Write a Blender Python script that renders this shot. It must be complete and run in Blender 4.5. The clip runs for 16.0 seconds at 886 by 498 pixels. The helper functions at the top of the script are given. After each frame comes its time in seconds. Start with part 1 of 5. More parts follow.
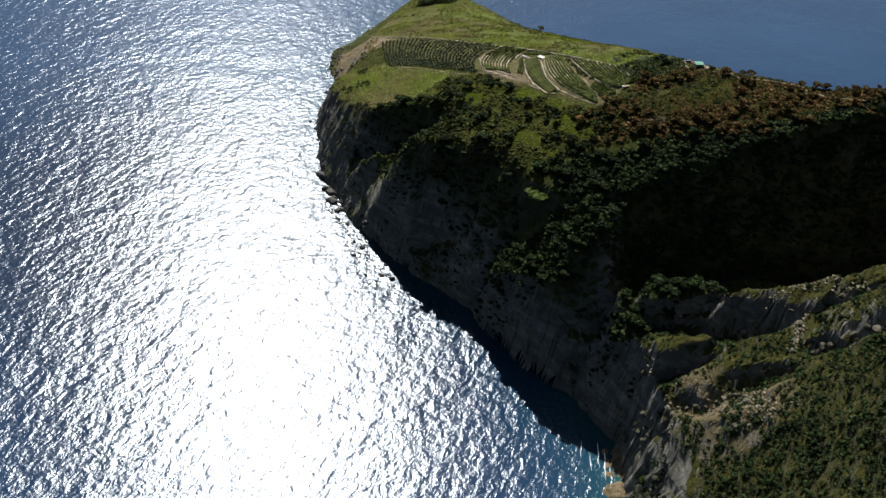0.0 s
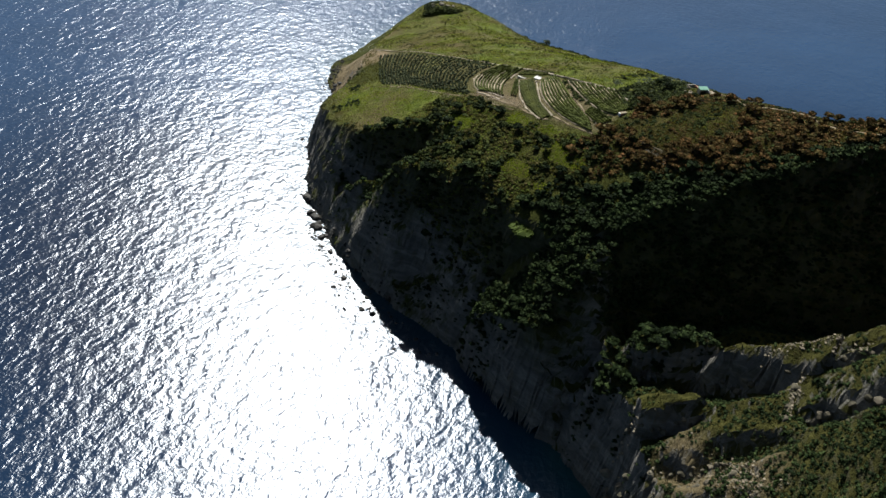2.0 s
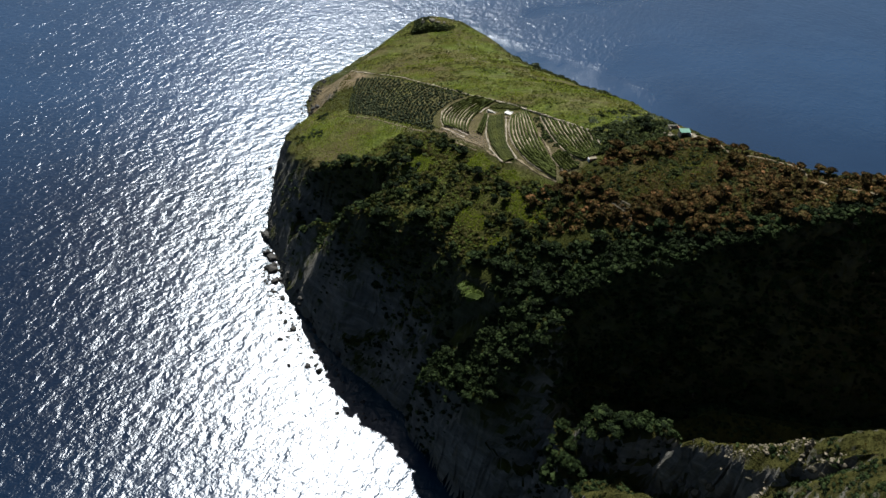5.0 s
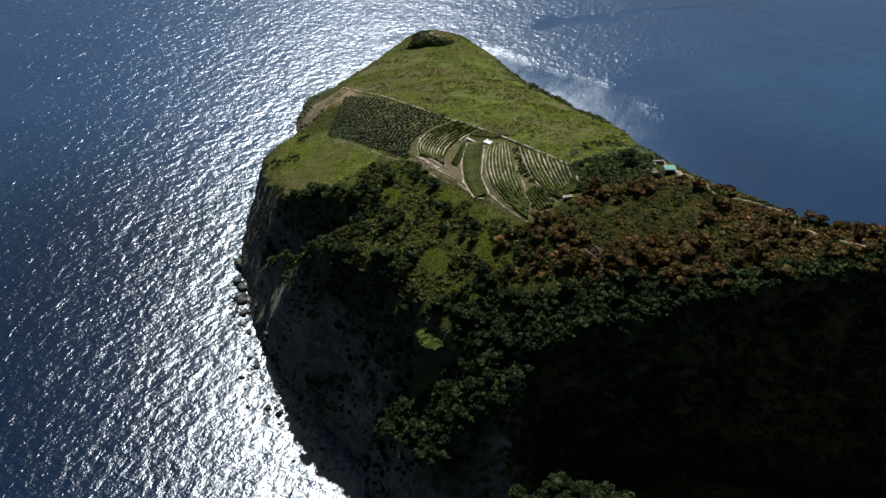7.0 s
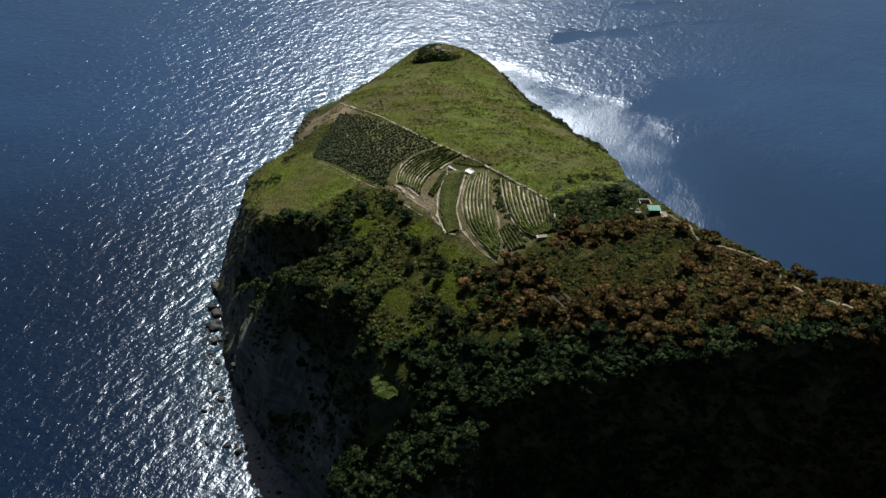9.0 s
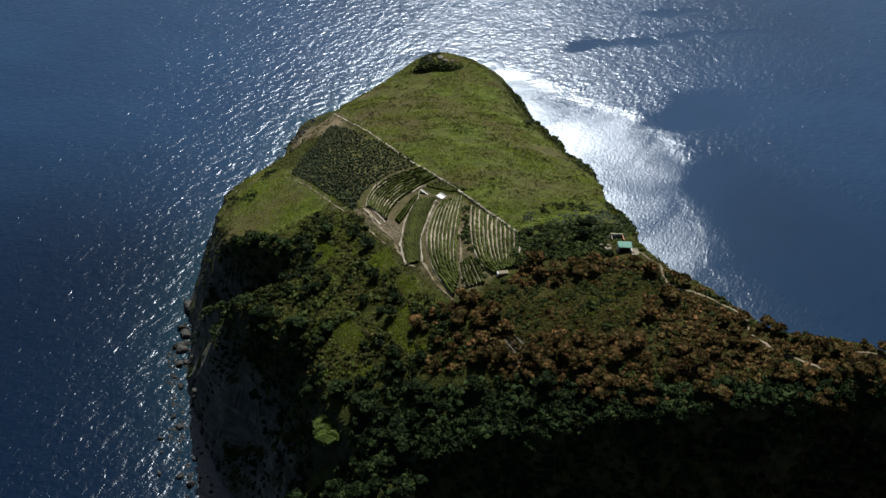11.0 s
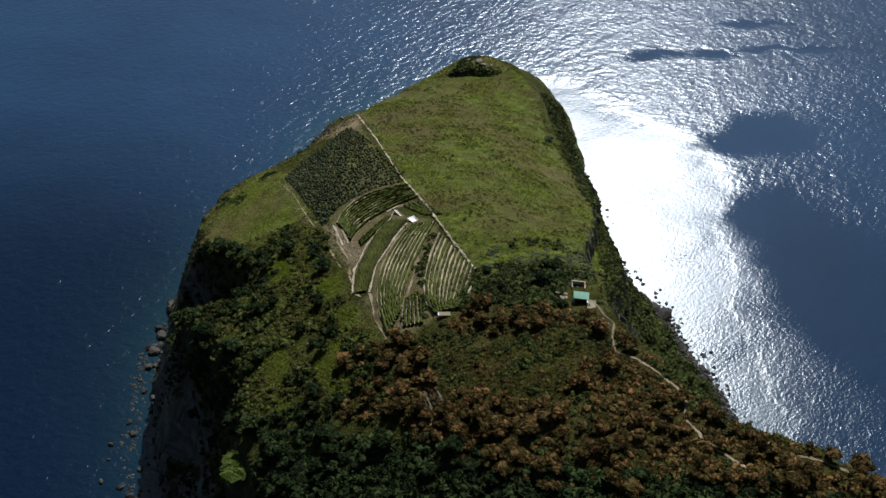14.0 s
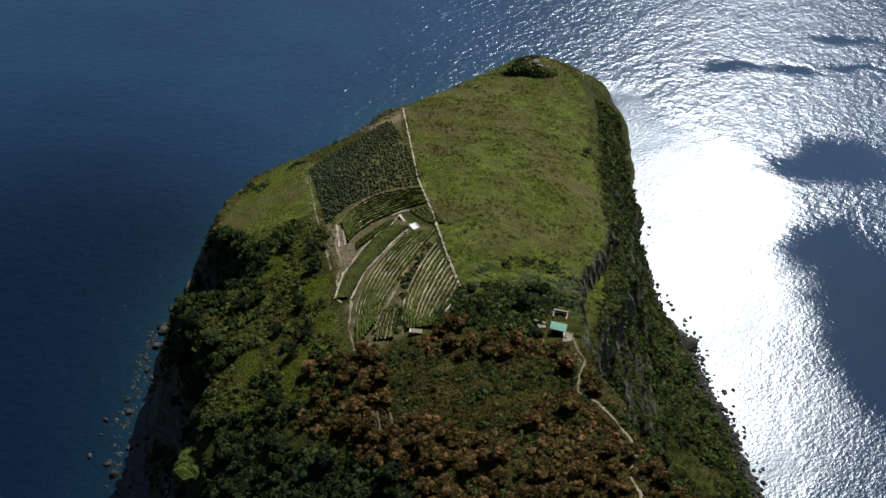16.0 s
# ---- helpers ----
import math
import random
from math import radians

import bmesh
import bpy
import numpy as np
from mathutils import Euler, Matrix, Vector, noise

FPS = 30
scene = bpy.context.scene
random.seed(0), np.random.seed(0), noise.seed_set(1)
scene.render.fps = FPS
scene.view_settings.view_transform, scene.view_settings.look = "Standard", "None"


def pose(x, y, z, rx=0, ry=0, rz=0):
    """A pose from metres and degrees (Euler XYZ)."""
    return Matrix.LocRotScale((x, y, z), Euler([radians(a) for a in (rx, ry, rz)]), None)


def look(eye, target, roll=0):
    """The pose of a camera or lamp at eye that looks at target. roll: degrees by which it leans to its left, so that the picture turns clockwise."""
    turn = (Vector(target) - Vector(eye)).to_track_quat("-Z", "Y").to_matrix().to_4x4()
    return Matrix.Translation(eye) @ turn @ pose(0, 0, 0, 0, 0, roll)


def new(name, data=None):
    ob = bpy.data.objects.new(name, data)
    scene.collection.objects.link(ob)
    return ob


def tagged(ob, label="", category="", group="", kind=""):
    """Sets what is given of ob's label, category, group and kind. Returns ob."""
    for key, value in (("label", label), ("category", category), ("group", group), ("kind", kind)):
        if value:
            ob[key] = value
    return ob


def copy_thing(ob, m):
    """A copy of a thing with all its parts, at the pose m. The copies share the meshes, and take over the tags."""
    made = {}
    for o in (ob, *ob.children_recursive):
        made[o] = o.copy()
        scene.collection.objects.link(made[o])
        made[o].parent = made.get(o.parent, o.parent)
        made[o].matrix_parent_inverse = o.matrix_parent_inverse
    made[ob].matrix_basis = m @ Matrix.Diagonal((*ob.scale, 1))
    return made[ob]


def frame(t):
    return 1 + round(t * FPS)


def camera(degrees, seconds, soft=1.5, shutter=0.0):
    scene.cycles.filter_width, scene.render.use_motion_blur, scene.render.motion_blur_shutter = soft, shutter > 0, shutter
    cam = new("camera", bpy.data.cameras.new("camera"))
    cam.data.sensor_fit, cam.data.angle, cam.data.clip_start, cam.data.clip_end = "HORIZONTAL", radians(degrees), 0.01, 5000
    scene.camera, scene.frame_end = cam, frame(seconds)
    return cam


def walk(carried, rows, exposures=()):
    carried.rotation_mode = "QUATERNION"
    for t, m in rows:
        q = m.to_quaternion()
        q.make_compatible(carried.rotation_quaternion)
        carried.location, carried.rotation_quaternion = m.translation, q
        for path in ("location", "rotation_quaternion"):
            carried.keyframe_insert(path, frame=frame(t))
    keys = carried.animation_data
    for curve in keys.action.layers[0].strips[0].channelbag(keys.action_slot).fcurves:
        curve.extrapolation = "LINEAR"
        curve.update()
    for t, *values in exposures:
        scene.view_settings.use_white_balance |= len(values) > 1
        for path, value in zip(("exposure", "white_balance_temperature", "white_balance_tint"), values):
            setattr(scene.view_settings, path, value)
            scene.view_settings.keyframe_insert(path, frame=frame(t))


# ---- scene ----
cam = camera(50.0, 16.0)
PATH = [
    (0, (0.77, 0.80, 281.64), (0.72, 83.15, 224.90), 8.64),
    (0.5, (6.96, 9.68, 282.15), (5.87, 91.90, 225.23), 8.42),
    (1, (12.58, 18.66, 282.72), (10.43, 100.66, 225.52), 8.26),
    (1.5, (17.68, 27.49, 283.34), (14.60, 109.30, 225.92), 8.17),
    (2, (22.62, 36.05, 283.92), (18.75, 117.68, 226.29), 7.97),
    (2.5, (27.82, 44.97, 284.66), (23.11, 126.41, 226.83), 7.79),
    (3, (33.07, 53.62, 285.25), (27.51, 134.84, 227.17), 7.58),
    (3.5, (38.32, 62.24, 285.76), (32.02, 143.29, 227.52), 7.49),
    (4, (43.66, 70.68, 286.09), (36.70, 151.55, 227.67), 7.39),
    (6.5, (71.58, 113.54, 288.79), (60.49, 193.33, 229.54), 6.34),
    (7, (77.05, 121.98, 289.36), (64.79, 201.48, 229.94), 6.30),
    (7.5, (82.60, 130.10, 289.91), (69.15, 209.30, 230.37), 6.34),
    (8, (88.21, 137.99, 290.30), (73.55, 216.88, 230.62), 6.25),
    (8.5, (93.69, 145.99, 290.61), (77.87, 224.59, 230.84), 6.13),
    (9, (99.23, 153.93, 290.90), (82.22, 232.14, 230.95), 5.87),
    (11.5, (128.14, 193.26, 292.64), (105.18, 269.03, 231.56), 4.94),
    (12, (134.32, 201.19, 292.99), (110.01, 276.25, 231.56), 4.79),
    (12.5, (140.72, 209.44, 293.05), (114.71, 283.62, 231.23), 4.63),
    (13, (147.24, 217.78, 292.65), (119.28, 290.98, 230.52), 4.42),
    (13.5, (153.73, 225.81, 292.39), (123.64, 297.91, 229.96), 4.41),
    (14, (159.90, 233.25, 292.69), (127.72, 304.10, 229.89), 4.47),
    (14.5, (165.76, 241.01, 293.43), (131.48, 310.41, 230.11), 4.64),
    (15, (171.53, 248.59, 294.28), (135.13, 316.42, 230.45), 4.70),
    (15.5, (177.56, 256.39, 295.05), (139.00, 322.53, 230.72), 4.73),
    (16, (183.52, 263.92, 295.69), (142.84, 328.30, 230.89), 4.65),
]
walk(cam, [(t, look(eye, target, roll)) for t, eye, target, roll in PATH],
     exposures=[(0.0, 0.92, 6300, 9), (4.0, 0.84, 6260, 9), (8.0, 0.66, 6170, 8), (12.0, 0.46, 6120, 8), (16.0, 0.4, 6200, 9)])

# ---- light ----
SUN_AZ, SUN_EL = -12.5, 48.0  # degrees from +y towards +x, and above the sea
world = bpy.data.worlds.new("world")
scene.world = world
world.use_nodes = True
_nt = world.node_tree
_sky = _nt.nodes.new("ShaderNodeTexSky")
_sky.sky_type, _sky.sun_disc = "NISHITA", False
_sky.sun_elevation, _sky.sun_rotation = radians(SUN_EL), radians(SUN_AZ)
_sky.air_density, _sky.dust_density, _sky.ozone_density = 1.3, 2.8, 4.0
_nt.links.new(_sky.outputs[0], _nt.nodes["Background"].inputs[0])
_nt.nodes["Background"].inputs[1].default_value = 0.031
_sun = new("sun", bpy.data.lights.new("sun", "SUN"))
_sun.data.energy, _sun.data.angle, _sun.data.color = 5.0, radians(0.55), (1.0, 0.98, 0.94)
_az, _el = radians(SUN_AZ), radians(SUN_EL)
TO_SUN = Vector((math.sin(_az) * math.cos(_el), math.cos(_az) * math.cos(_el), math.sin(_el)))
_sun.matrix_world = look(TO_SUN * 900, (0, 0, 0))

# ---- materials ----
def material(name):
    m = bpy.data.materials.new(name)
    m.use_nodes = True
    nt = m.node_tree
    return m, nt, nt.nodes["Principled BSDF"]


def node(nt, kind, **values):
    n = nt.nodes.new(kind)
    for key, value in values.items():
        if key in n.inputs:
            n.inputs[key].default_value = value
    return n


def noise_of(nt, scale, detail=4.0, rough=0.6, distortion=0.0, vector=None):
    n = node(nt, "ShaderNodeTexNoise", Scale=scale, Detail=detail, Roughness=rough, Distortion=distortion)
    if vector is None:
        vector = nt.nodes.new("ShaderNodeNewGeometry").outputs["Position"]
    nt.links.new(vector, n.inputs["Vector"])
    return n.outputs["Fac"]


def ramp(nt, fac, *stops):
    r = nt.nodes.new("ShaderNodeValToRGB")
    while len(r.color_ramp.elements) < len(stops):
        r.color_ramp.elements.new(0.5)
    for e, (at, c) in zip(r.color_ramp.elements, stops):
        e.position = at
        e.color = (*c, 1.0) if isinstance(c, tuple) else (c, c, c, 1.0)
    nt.links.new(fac, r.inputs["Fac"])
    return r.outputs["Color"]


def mix(nt, fac, a, b, mode="MIX"):
    n = nt.nodes.new("ShaderNodeMix")
    n.data_type, n.blend_type = "RGBA", mode
    for socket, v in ((n.inputs[0], fac), (n.inputs[6], a), (n.inputs[7], b)):
        if isinstance(v, bpy.types.NodeSocket):
            nt.links.new(v, socket)
        elif isinstance(v, tuple):
            socket.default_value = (*v, 1.0)
        else:
            socket.default_value = v
    return n.outputs[2]


def calc(nt, op, a, b=0.0, c=0.0, clamp=False):
    n = nt.nodes.new("ShaderNodeMath")
    n.operation, n.use_clamp = op, clamp
    for socket, v in zip(n.inputs, (a, b, c)):
        if isinstance(v, bpy.types.NodeSocket):
            nt.links.new(v, socket)
        else:
            socket.default_value = v
    return n.outputs[0]


def attribute(nt, name):
    n = nt.nodes.new("ShaderNodeAttribute")
    n.attribute_name = name
    return n.outputs["Fac"]


def bumped(nt, bsdf, height, strength, distance):
    b = node(nt, "ShaderNodeBump", Strength=strength, Distance=distance)
    nt.links.new(height, b.inputs["Height"])
    nt.links.new(b.outputs[0], bsdf.inputs["Normal"])
    return b


def simple(name, dark, light, scale, roughness=0.85, bump=0.3, distance=0.2, vary=0.0, specular=0.04, metallic=0.0, other=None, glow=0.0):
    """A rough two-scale surface between two colours; vary: how far single pieces differ in lightness."""
    m, nt, bsdf = material(name)
    fac = noise_of(nt, scale, 6.0)
    big = noise_of(nt, scale / 9.0, 3.0)
    c = mix(nt, calc(nt, "MULTIPLY_ADD", big, 3.0, -1.0, True), dark, light)
    c = mix(nt, ramp(nt, fac, (0.3, 0.0), (0.7, 1.0)), c, mix(nt, 0.5, c, light))
    if vary:
        info = nt.nodes.new("ShaderNodeObjectInfo")
        geo = nt.nodes.new("ShaderNodeNewGeometry")
        r = calc(nt, "FRACT", calc(nt, "ADD", info.outputs["Random"], geo.outputs["Random Per Island"]))
        if other:
            c = mix(nt, ramp(nt, calc(nt, "FRACT", calc(nt, "MULTIPLY", r, 7.3)), (0.35, 0.0), (0.65, 1.0)), c, mix(nt, 0.35, other, c))
        hsv = nt.nodes.new("ShaderNodeHueSaturation")
        nt.links.new(calc(nt, "MULTIPLY_ADD", r, 2.0 * vary, 1.0 - vary), hsv.inputs["Value"])
        nt.links.new(calc(nt, "MULTIPLY_ADD", r, -0.05 * vary, 0.5 + 0.025 * vary), hsv.inputs["Hue"])
        nt.links.new(c, hsv.inputs["Color"])
        c = hsv.outputs["Color"]
    nt.links.new(c, bsdf.inputs["Base Color"])
    bsdf.inputs["Roughness"].default_value = roughness
    bsdf.inputs["Specular IOR Level"].default_value = specular
    bsdf.inputs["Metallic"].default_value = metallic
    if bump:
        bumped(nt, bsdf, fac, bump, distance)
    if glow:  # thin leaves let some of the light through
        thin = nt.nodes.new("ShaderNodeBsdfTranslucent")
        nt.links.new(mix(nt, 1.0, c, (1.25, 1.2, 0.7), "MULTIPLY"), thin.inputs["Color"])
        both = nt.nodes.new("ShaderNodeMixShader")
        both.inputs[0].default_value = glow
        nt.links.new(bsdf.outputs[0], both.inputs[1])
        nt.links.new(thin.outputs[0], both.inputs[2])
        nt.links.new(both.outputs[0], nt.nodes["Material Output"].inputs["Surface"])
    return m


def land_material():
    """Grass, scrub soil, bare earth and rock, laid by the masks stored on the ground mesh and by the steepness."""
    m, nt, bsdf = material("headland ground")
    fine, mid, big = noise_of(nt, 1.6, 8.0, 0.7), noise_of(nt, 0.22, 6.0, 0.65), noise_of(nt, 0.035, 4.0)
    grass = ramp(nt, mid, (0.34, (0.0300, 0.0400, 0.0070)), (0.5, (0.0580, 0.0740, 0.0125)), (0.66, (0.1020, 0.1180, 0.0220)))
    grass = mix(nt, ramp(nt, big, (0.42, 0.0), (0.66, 0.85)), grass, ramp(nt, fine, (0.3, (0.0465, 0.0372, 0.0161)), (0.7, (0.1023, 0.0806, 0.0384))))
    bands = nt.nodes.new("ShaderNodeVectorMath")
    bands.operation = "MULTIPLY"
    bands.inputs[1].default_value = (0.5, 1.4, 1.0)
    nt.links.new(nt.nodes.new("ShaderNodeNewGeometry").outputs["Position"], bands.inputs[0])
    streak = noise_of(nt, 0.09, 5.0, 0.62, 0.8, bands.outputs[0])
    grass = mix(nt, ramp(nt, streak, (0.48, 0.0), (0.68, 0.75)), grass, ramp(nt, fine, (0.3, (0.030, 0.025, 0.010)), (0.7, (0.078, 0.062, 0.024))))
    scrub = ramp(nt, mid, (0.3, (0.0170, 0.0200, 0.0050)), (0.6, (0.0420, 0.0460, 0.0110)), (0.8, (0.0760, 0.0740, 0.0220)))
    burnt = ramp(nt, mid, (0.3, (0.0210, 0.0195, 0.0065)), (0.6, (0.0480, 0.0430, 0.0130)), (0.8, (0.0820, 0.0700, 0.0250)))
    earth = ramp(nt, fine, (0.25, (0.0700, 0.0500, 0.0270)), (0.55, (0.1650, 0.1260, 0.0760)), (0.8, (0.2900, 0.2350, 0.1600)))
    strata = nt.nodes.new("ShaderNodeVectorMath")
    strata.operation = "MULTIPLY"
    strata.inputs[1].default_value = (0.22, 0.22, 0.75)
    nt.links.new(nt.nodes.new("ShaderNodeNewGeometry").outputs["Position"], strata.inputs[0])
    lay = noise_of(nt, 0.35, 8.0, 0.68, 0.6, strata.outputs[0])
    rock = ramp(nt, lay, (0.26, (0.062, 0.060, 0.052)), (0.5, (0.125, 0.118, 0.102)), (0.78, (0.265, 0.245, 0.205)))
    rock = mix(nt, ramp(nt, noise_of(nt, 0.16, 5.0, 0.65), (0.52, 0.0), (0.68, 0.5)), rock, mix(nt, 0.35, scrub, earth))
    c = mix(nt, attribute(nt, "grass"), scrub, grass)
    c = mix(nt, attribute(nt, "burnt"), c, burnt)
    c = mix(nt, calc(nt, "MULTIPLY", attribute(nt, "earth"), ramp(nt, mid, (0.25, 0.35), (0.5, 1.0)), 0.0, True), c, earth)
    up = nt.nodes.new("ShaderNodeSeparateXYZ")
    nt.links.new(nt.nodes.new("ShaderNodeNewGeometry").outputs["Normal"], up.inputs[0])
    steep = calc(nt, "MULTIPLY_ADD", calc(nt, "ADD", up.outputs["Z"], calc(nt, "MULTIPLY", mid, 0.5)), -4.5, 3.9, True)
    # mask holds rock back: plant cover, and shade painted on the south cliff
    c = mix(nt, calc(nt, "MULTIPLY", steep, calc(nt, "MULTIPLY_ADD", attribute(nt, "growth_shade"), -0.85, 1.0)), c, rock)
    nt.links.new(c, bsdf.inputs["Base Color"])
    bsdf.inputs["Roughness"].default_value = 0.95
    bsdf.inputs["Specular IOR Level"].default_value = 0.03
    bumped(nt, bsdf, calc(nt, "ADD", calc(nt, "MULTIPLY", fine, 0.7), calc(nt, "ADD", mid, lay)), 1.0, 1.1)
    return m


def sea_material():
    m, nt, bsdf = material("sea water")
    pos = nt.nodes.new("ShaderNodeNewGeometry").outputs["Position"]

    def stretched(turn, sx, sy):
        n = nt.nodes.new("ShaderNodeMapping")
        n.vector_type = "TEXTURE"
        n.inputs["Rotation"].default_value = (0, 0, radians(turn))
        n.inputs["Scale"].default_value = (1 / sx, 1 / sy, 1)
        nt.links.new(pos, n.inputs["Vector"])
        return n.outputs[0]

    swell = noise_of(nt, 0.085, 2.0, 0.5, 0.2, stretched(80, 0.6, 1.0))
    chop = noise_of(nt, 0.27, 3.0, 0.55, 0.5, stretched(72, 0.65, 1.0))
    cross = noise_of(nt, 0.31, 3.0, 0.55, 0.4, stretched(12, 0.7, 1.0))
    glint = noise_of(nt, 0.70, 2.0, 0.55, 0.4, stretched(68, 0.7, 1.0))
    ripple = noise_of(nt, 1.1, 3.0, 0.6, 0.3, stretched(75, 0.75, 1.0))
    calm, lee, shallow = attribute(nt, "calm"), attribute(nt, "lee"), attribute(nt, "shallow")
    shelter = calc(nt, "MAXIMUM", lee, calc(nt, "MULTIPLY", attribute(nt, "shelter"), 0.8))
    # far water is lightened in colour, standing in for haze and sky reflection
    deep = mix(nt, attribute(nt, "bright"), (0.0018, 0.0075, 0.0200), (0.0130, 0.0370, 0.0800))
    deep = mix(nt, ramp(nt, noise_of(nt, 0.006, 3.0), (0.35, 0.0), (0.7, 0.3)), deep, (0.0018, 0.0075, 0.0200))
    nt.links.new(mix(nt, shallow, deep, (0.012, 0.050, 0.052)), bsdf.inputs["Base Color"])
    bsdf.inputs["Specular IOR Level"].default_value = 0.0
    bsdf.inputs["Roughness"].default_value = 1.0
    gloss = nt.nodes.new("ShaderNodeBsdfGlossy")
    gloss.distribution = "BECKMANN"
    gloss.inputs["Anisotropy"].default_value = 0.2
    windward = nt.nodes.new("ShaderNodeCombineXYZ")
    windward.inputs[0].default_value, windward.inputs[1].default_value = 0.98, 0.2
    nt.links.new(windward.outputs[0], gloss.inputs["Tangent"])
    gloss.inputs["Color"].default_value = (0.91, 0.95, 1.0, 1.0)
    rough = calc(nt, "MULTIPLY_ADD", lee, 0.03, 0.285)
    rough = calc(nt, "ADD", rough, calc(nt, "MULTIPLY", calc(nt, "SUBTRACT", noise_of(nt, 0.03, 4.0, 0.6, 0.6, stretched(70, 0.4, 1.0)), 0.5), calc(nt, "MULTIPLY", lee, 0.3)))
    nt.links.new(calc(nt, "MULTIPLY", rough, calc(nt, "MULTIPLY_ADD", calm, -0.55, 1.0)), gloss.inputs["Roughness"])
    fresnel = node(nt, "ShaderNodeFresnel", IOR=1.345)
    h = calc(nt, "MULTIPLY", swell, 0.50)
    fine = calc(nt, "ADD", calc(nt, "MULTIPLY", ripple, 0.04), calc(nt, "MULTIPLY", glint, 0.085))
    h = calc(nt, "ADD", h, calc(nt, "ADD", calc(nt, "MULTIPLY", chop, 0.40), calc(nt, "MULTIPLY", cross, 0.24)))
    h = calc(nt, "ADD", calc(nt, "MULTIPLY", h, calc(nt, "MULTIPLY_ADD", shelter, -0.88, 1.0)), calc(nt, "MULTIPLY", fine, calc(nt, "MULTIPLY_ADD", shelter, 0.4, 1.0)))
    h = calc(nt, "MULTIPLY", h, calc(nt, "MULTIPLY_ADD", calm, -0.85, 1.0))
    waves = bumped(nt, bsdf, h, 1.0, 1.0)
    nt.links.new(waves.outputs[0], gloss.inputs["Normal"])
    nt.links.new(waves.outputs[0], fresnel.inputs["Normal"])
    both = nt.nodes.new("ShaderNodeMixShader")
    nt.links.new(fresnel.outputs[0], both.inputs[0])
    nt.links.new(bsdf.outputs[0], both.inputs[1])
    nt.links.new(gloss.outputs[0], both.inputs[2])
    nt.links.new(both.outputs[0], nt.nodes["Material Output"].inputs["Surface"])
    return m


def meadow_material():
    """Coarse grass: fresh, olive and straw-coloured patches of several sizes, with light coming through the blades."""
    m, nt, bsdf = material("coarse meadow grass")
    geo = nt.nodes.new("ShaderNodeNewGeometry")
    flat = nt.nodes.new("ShaderNodeVectorMath")
    flat.operation = "MULTIPLY"
    flat.inputs[1].default_value = (0.6, 1.3, 1.0)
    nt.links.new(geo.outputs["Position"], flat.inputs[0])
    broad, patchy, small = noise_of(nt, 0.045, 4.0, 0.6, 0.5, flat.outputs[0]), noise_of(nt, 0.16, 5.0, 0.65, 0.4, flat.outputs[0]), noise_of(nt, 0.8, 4.0)
    c = ramp(nt, patchy, (0.36, (0.052, 0.078, 0.0085)), (0.50, (0.118, 0.144, 0.0170)), (0.63, (0.205, 0.236, 0.0300)))
    c = mix(nt, ramp(nt, broad, (0.44, 0.0), (0.55, 0.9)), c, ramp(nt, patchy, (0.38, (0.060, 0.052, 0.0130)), (0.62, (0.180, 0.148, 0.0490))))
    c = mix(nt, ramp(nt, small, (0.50, 0.0), (0.72, 0.6)), c, (0.028, 0.030, 0.007))
    hsv = nt.nodes.new("ShaderNodeHueSaturation")
    nt.links.new(calc(nt, "MULTIPLY_ADD", geo.outputs["Random Per Island"], 0.9, 0.62), hsv.inputs["Value"])
    nt.links.new(c, hsv.inputs["Color"])
    nt.links.new(hsv.outputs[0], bsdf.inputs["Base Color"])
    bsdf.inputs["Roughness"].default_value = 0.9
    bsdf.inputs["Specular IOR Level"].default_value = 0.04
    thin = nt.nodes.new("ShaderNodeBsdfTranslucent")
    nt.links.new(hsv.outputs[0], thin.inputs["Color"])
    both = nt.nodes.new("ShaderNodeMixShader")
    both.inputs[0].default_value = 0.42
    nt.links.new(bsdf.outputs[0], both.inputs[1])
    nt.links.new(thin.outputs[0], both.inputs[2])
    nt.links.new(both.outputs[0], nt.nodes["Material Output"].inputs["Surface"])
    return m


LAND, SEA = land_material(), sea_material()
ROCK = simple("weathered tuff", (0.0385, 0.0358, 0.0319), (0.1650, 0.1485, 0.1210), 0.9, 0.9, 0.7, 0.4, 0.35)
# blue-green of the spur wood; on near slope and cliffs its darkness paints shade
HOLM_SHADE = simple("blue-green leaves toned for shade", (0.0060, 0.0105, 0.0042), (0.0220, 0.0350, 0.0108), 1.0, 0.8, 0.9, 0.4, 0.8, 0.04, glow=0.04)
# herb colour darkened to carry the shade of the slope across the cove
HEATH_SHADE = simple("dull green heath", (0.0120, 0.0135, 0.0036), (0.0300, 0.0340, 0.0090), 0.7, 0.9, 0.6, 0.2, 0.6, 0.03, other=(0.032, 0.027, 0.011), glow=0.1)
LEAF = simple("dark green leaves", (0.0080, 0.0140, 0.0034), (0.036, 0.047, 0.0125), 1.0, 0.8, 0.9, 0.4, 0.8, 0.04, glow=0.06)
FRESH = simple("fresh green leaves", (0.034, 0.046, 0.0060), (0.108, 0.142, 0.027), 1.6, 0.8, 0.8, 0.3, 0.4, 0.04, glow=0.35)
RUSTY = simple("dry rust-brown leaves", (0.012, 0.010, 0.004), (0.128, 0.076, 0.026), 1.2, 0.85, 0.9, 0.4, 0.85, 0.04, other=(0.040, 0.041, 0.012), glow=0.1)
LEDGE_ROCK = simple("rugged yellow-grey tuff", (0.032, 0.029, 0.020), (0.125, 0.110, 0.078), 0.9, 0.95, 0.9, 0.5, 0.4, 0.05)
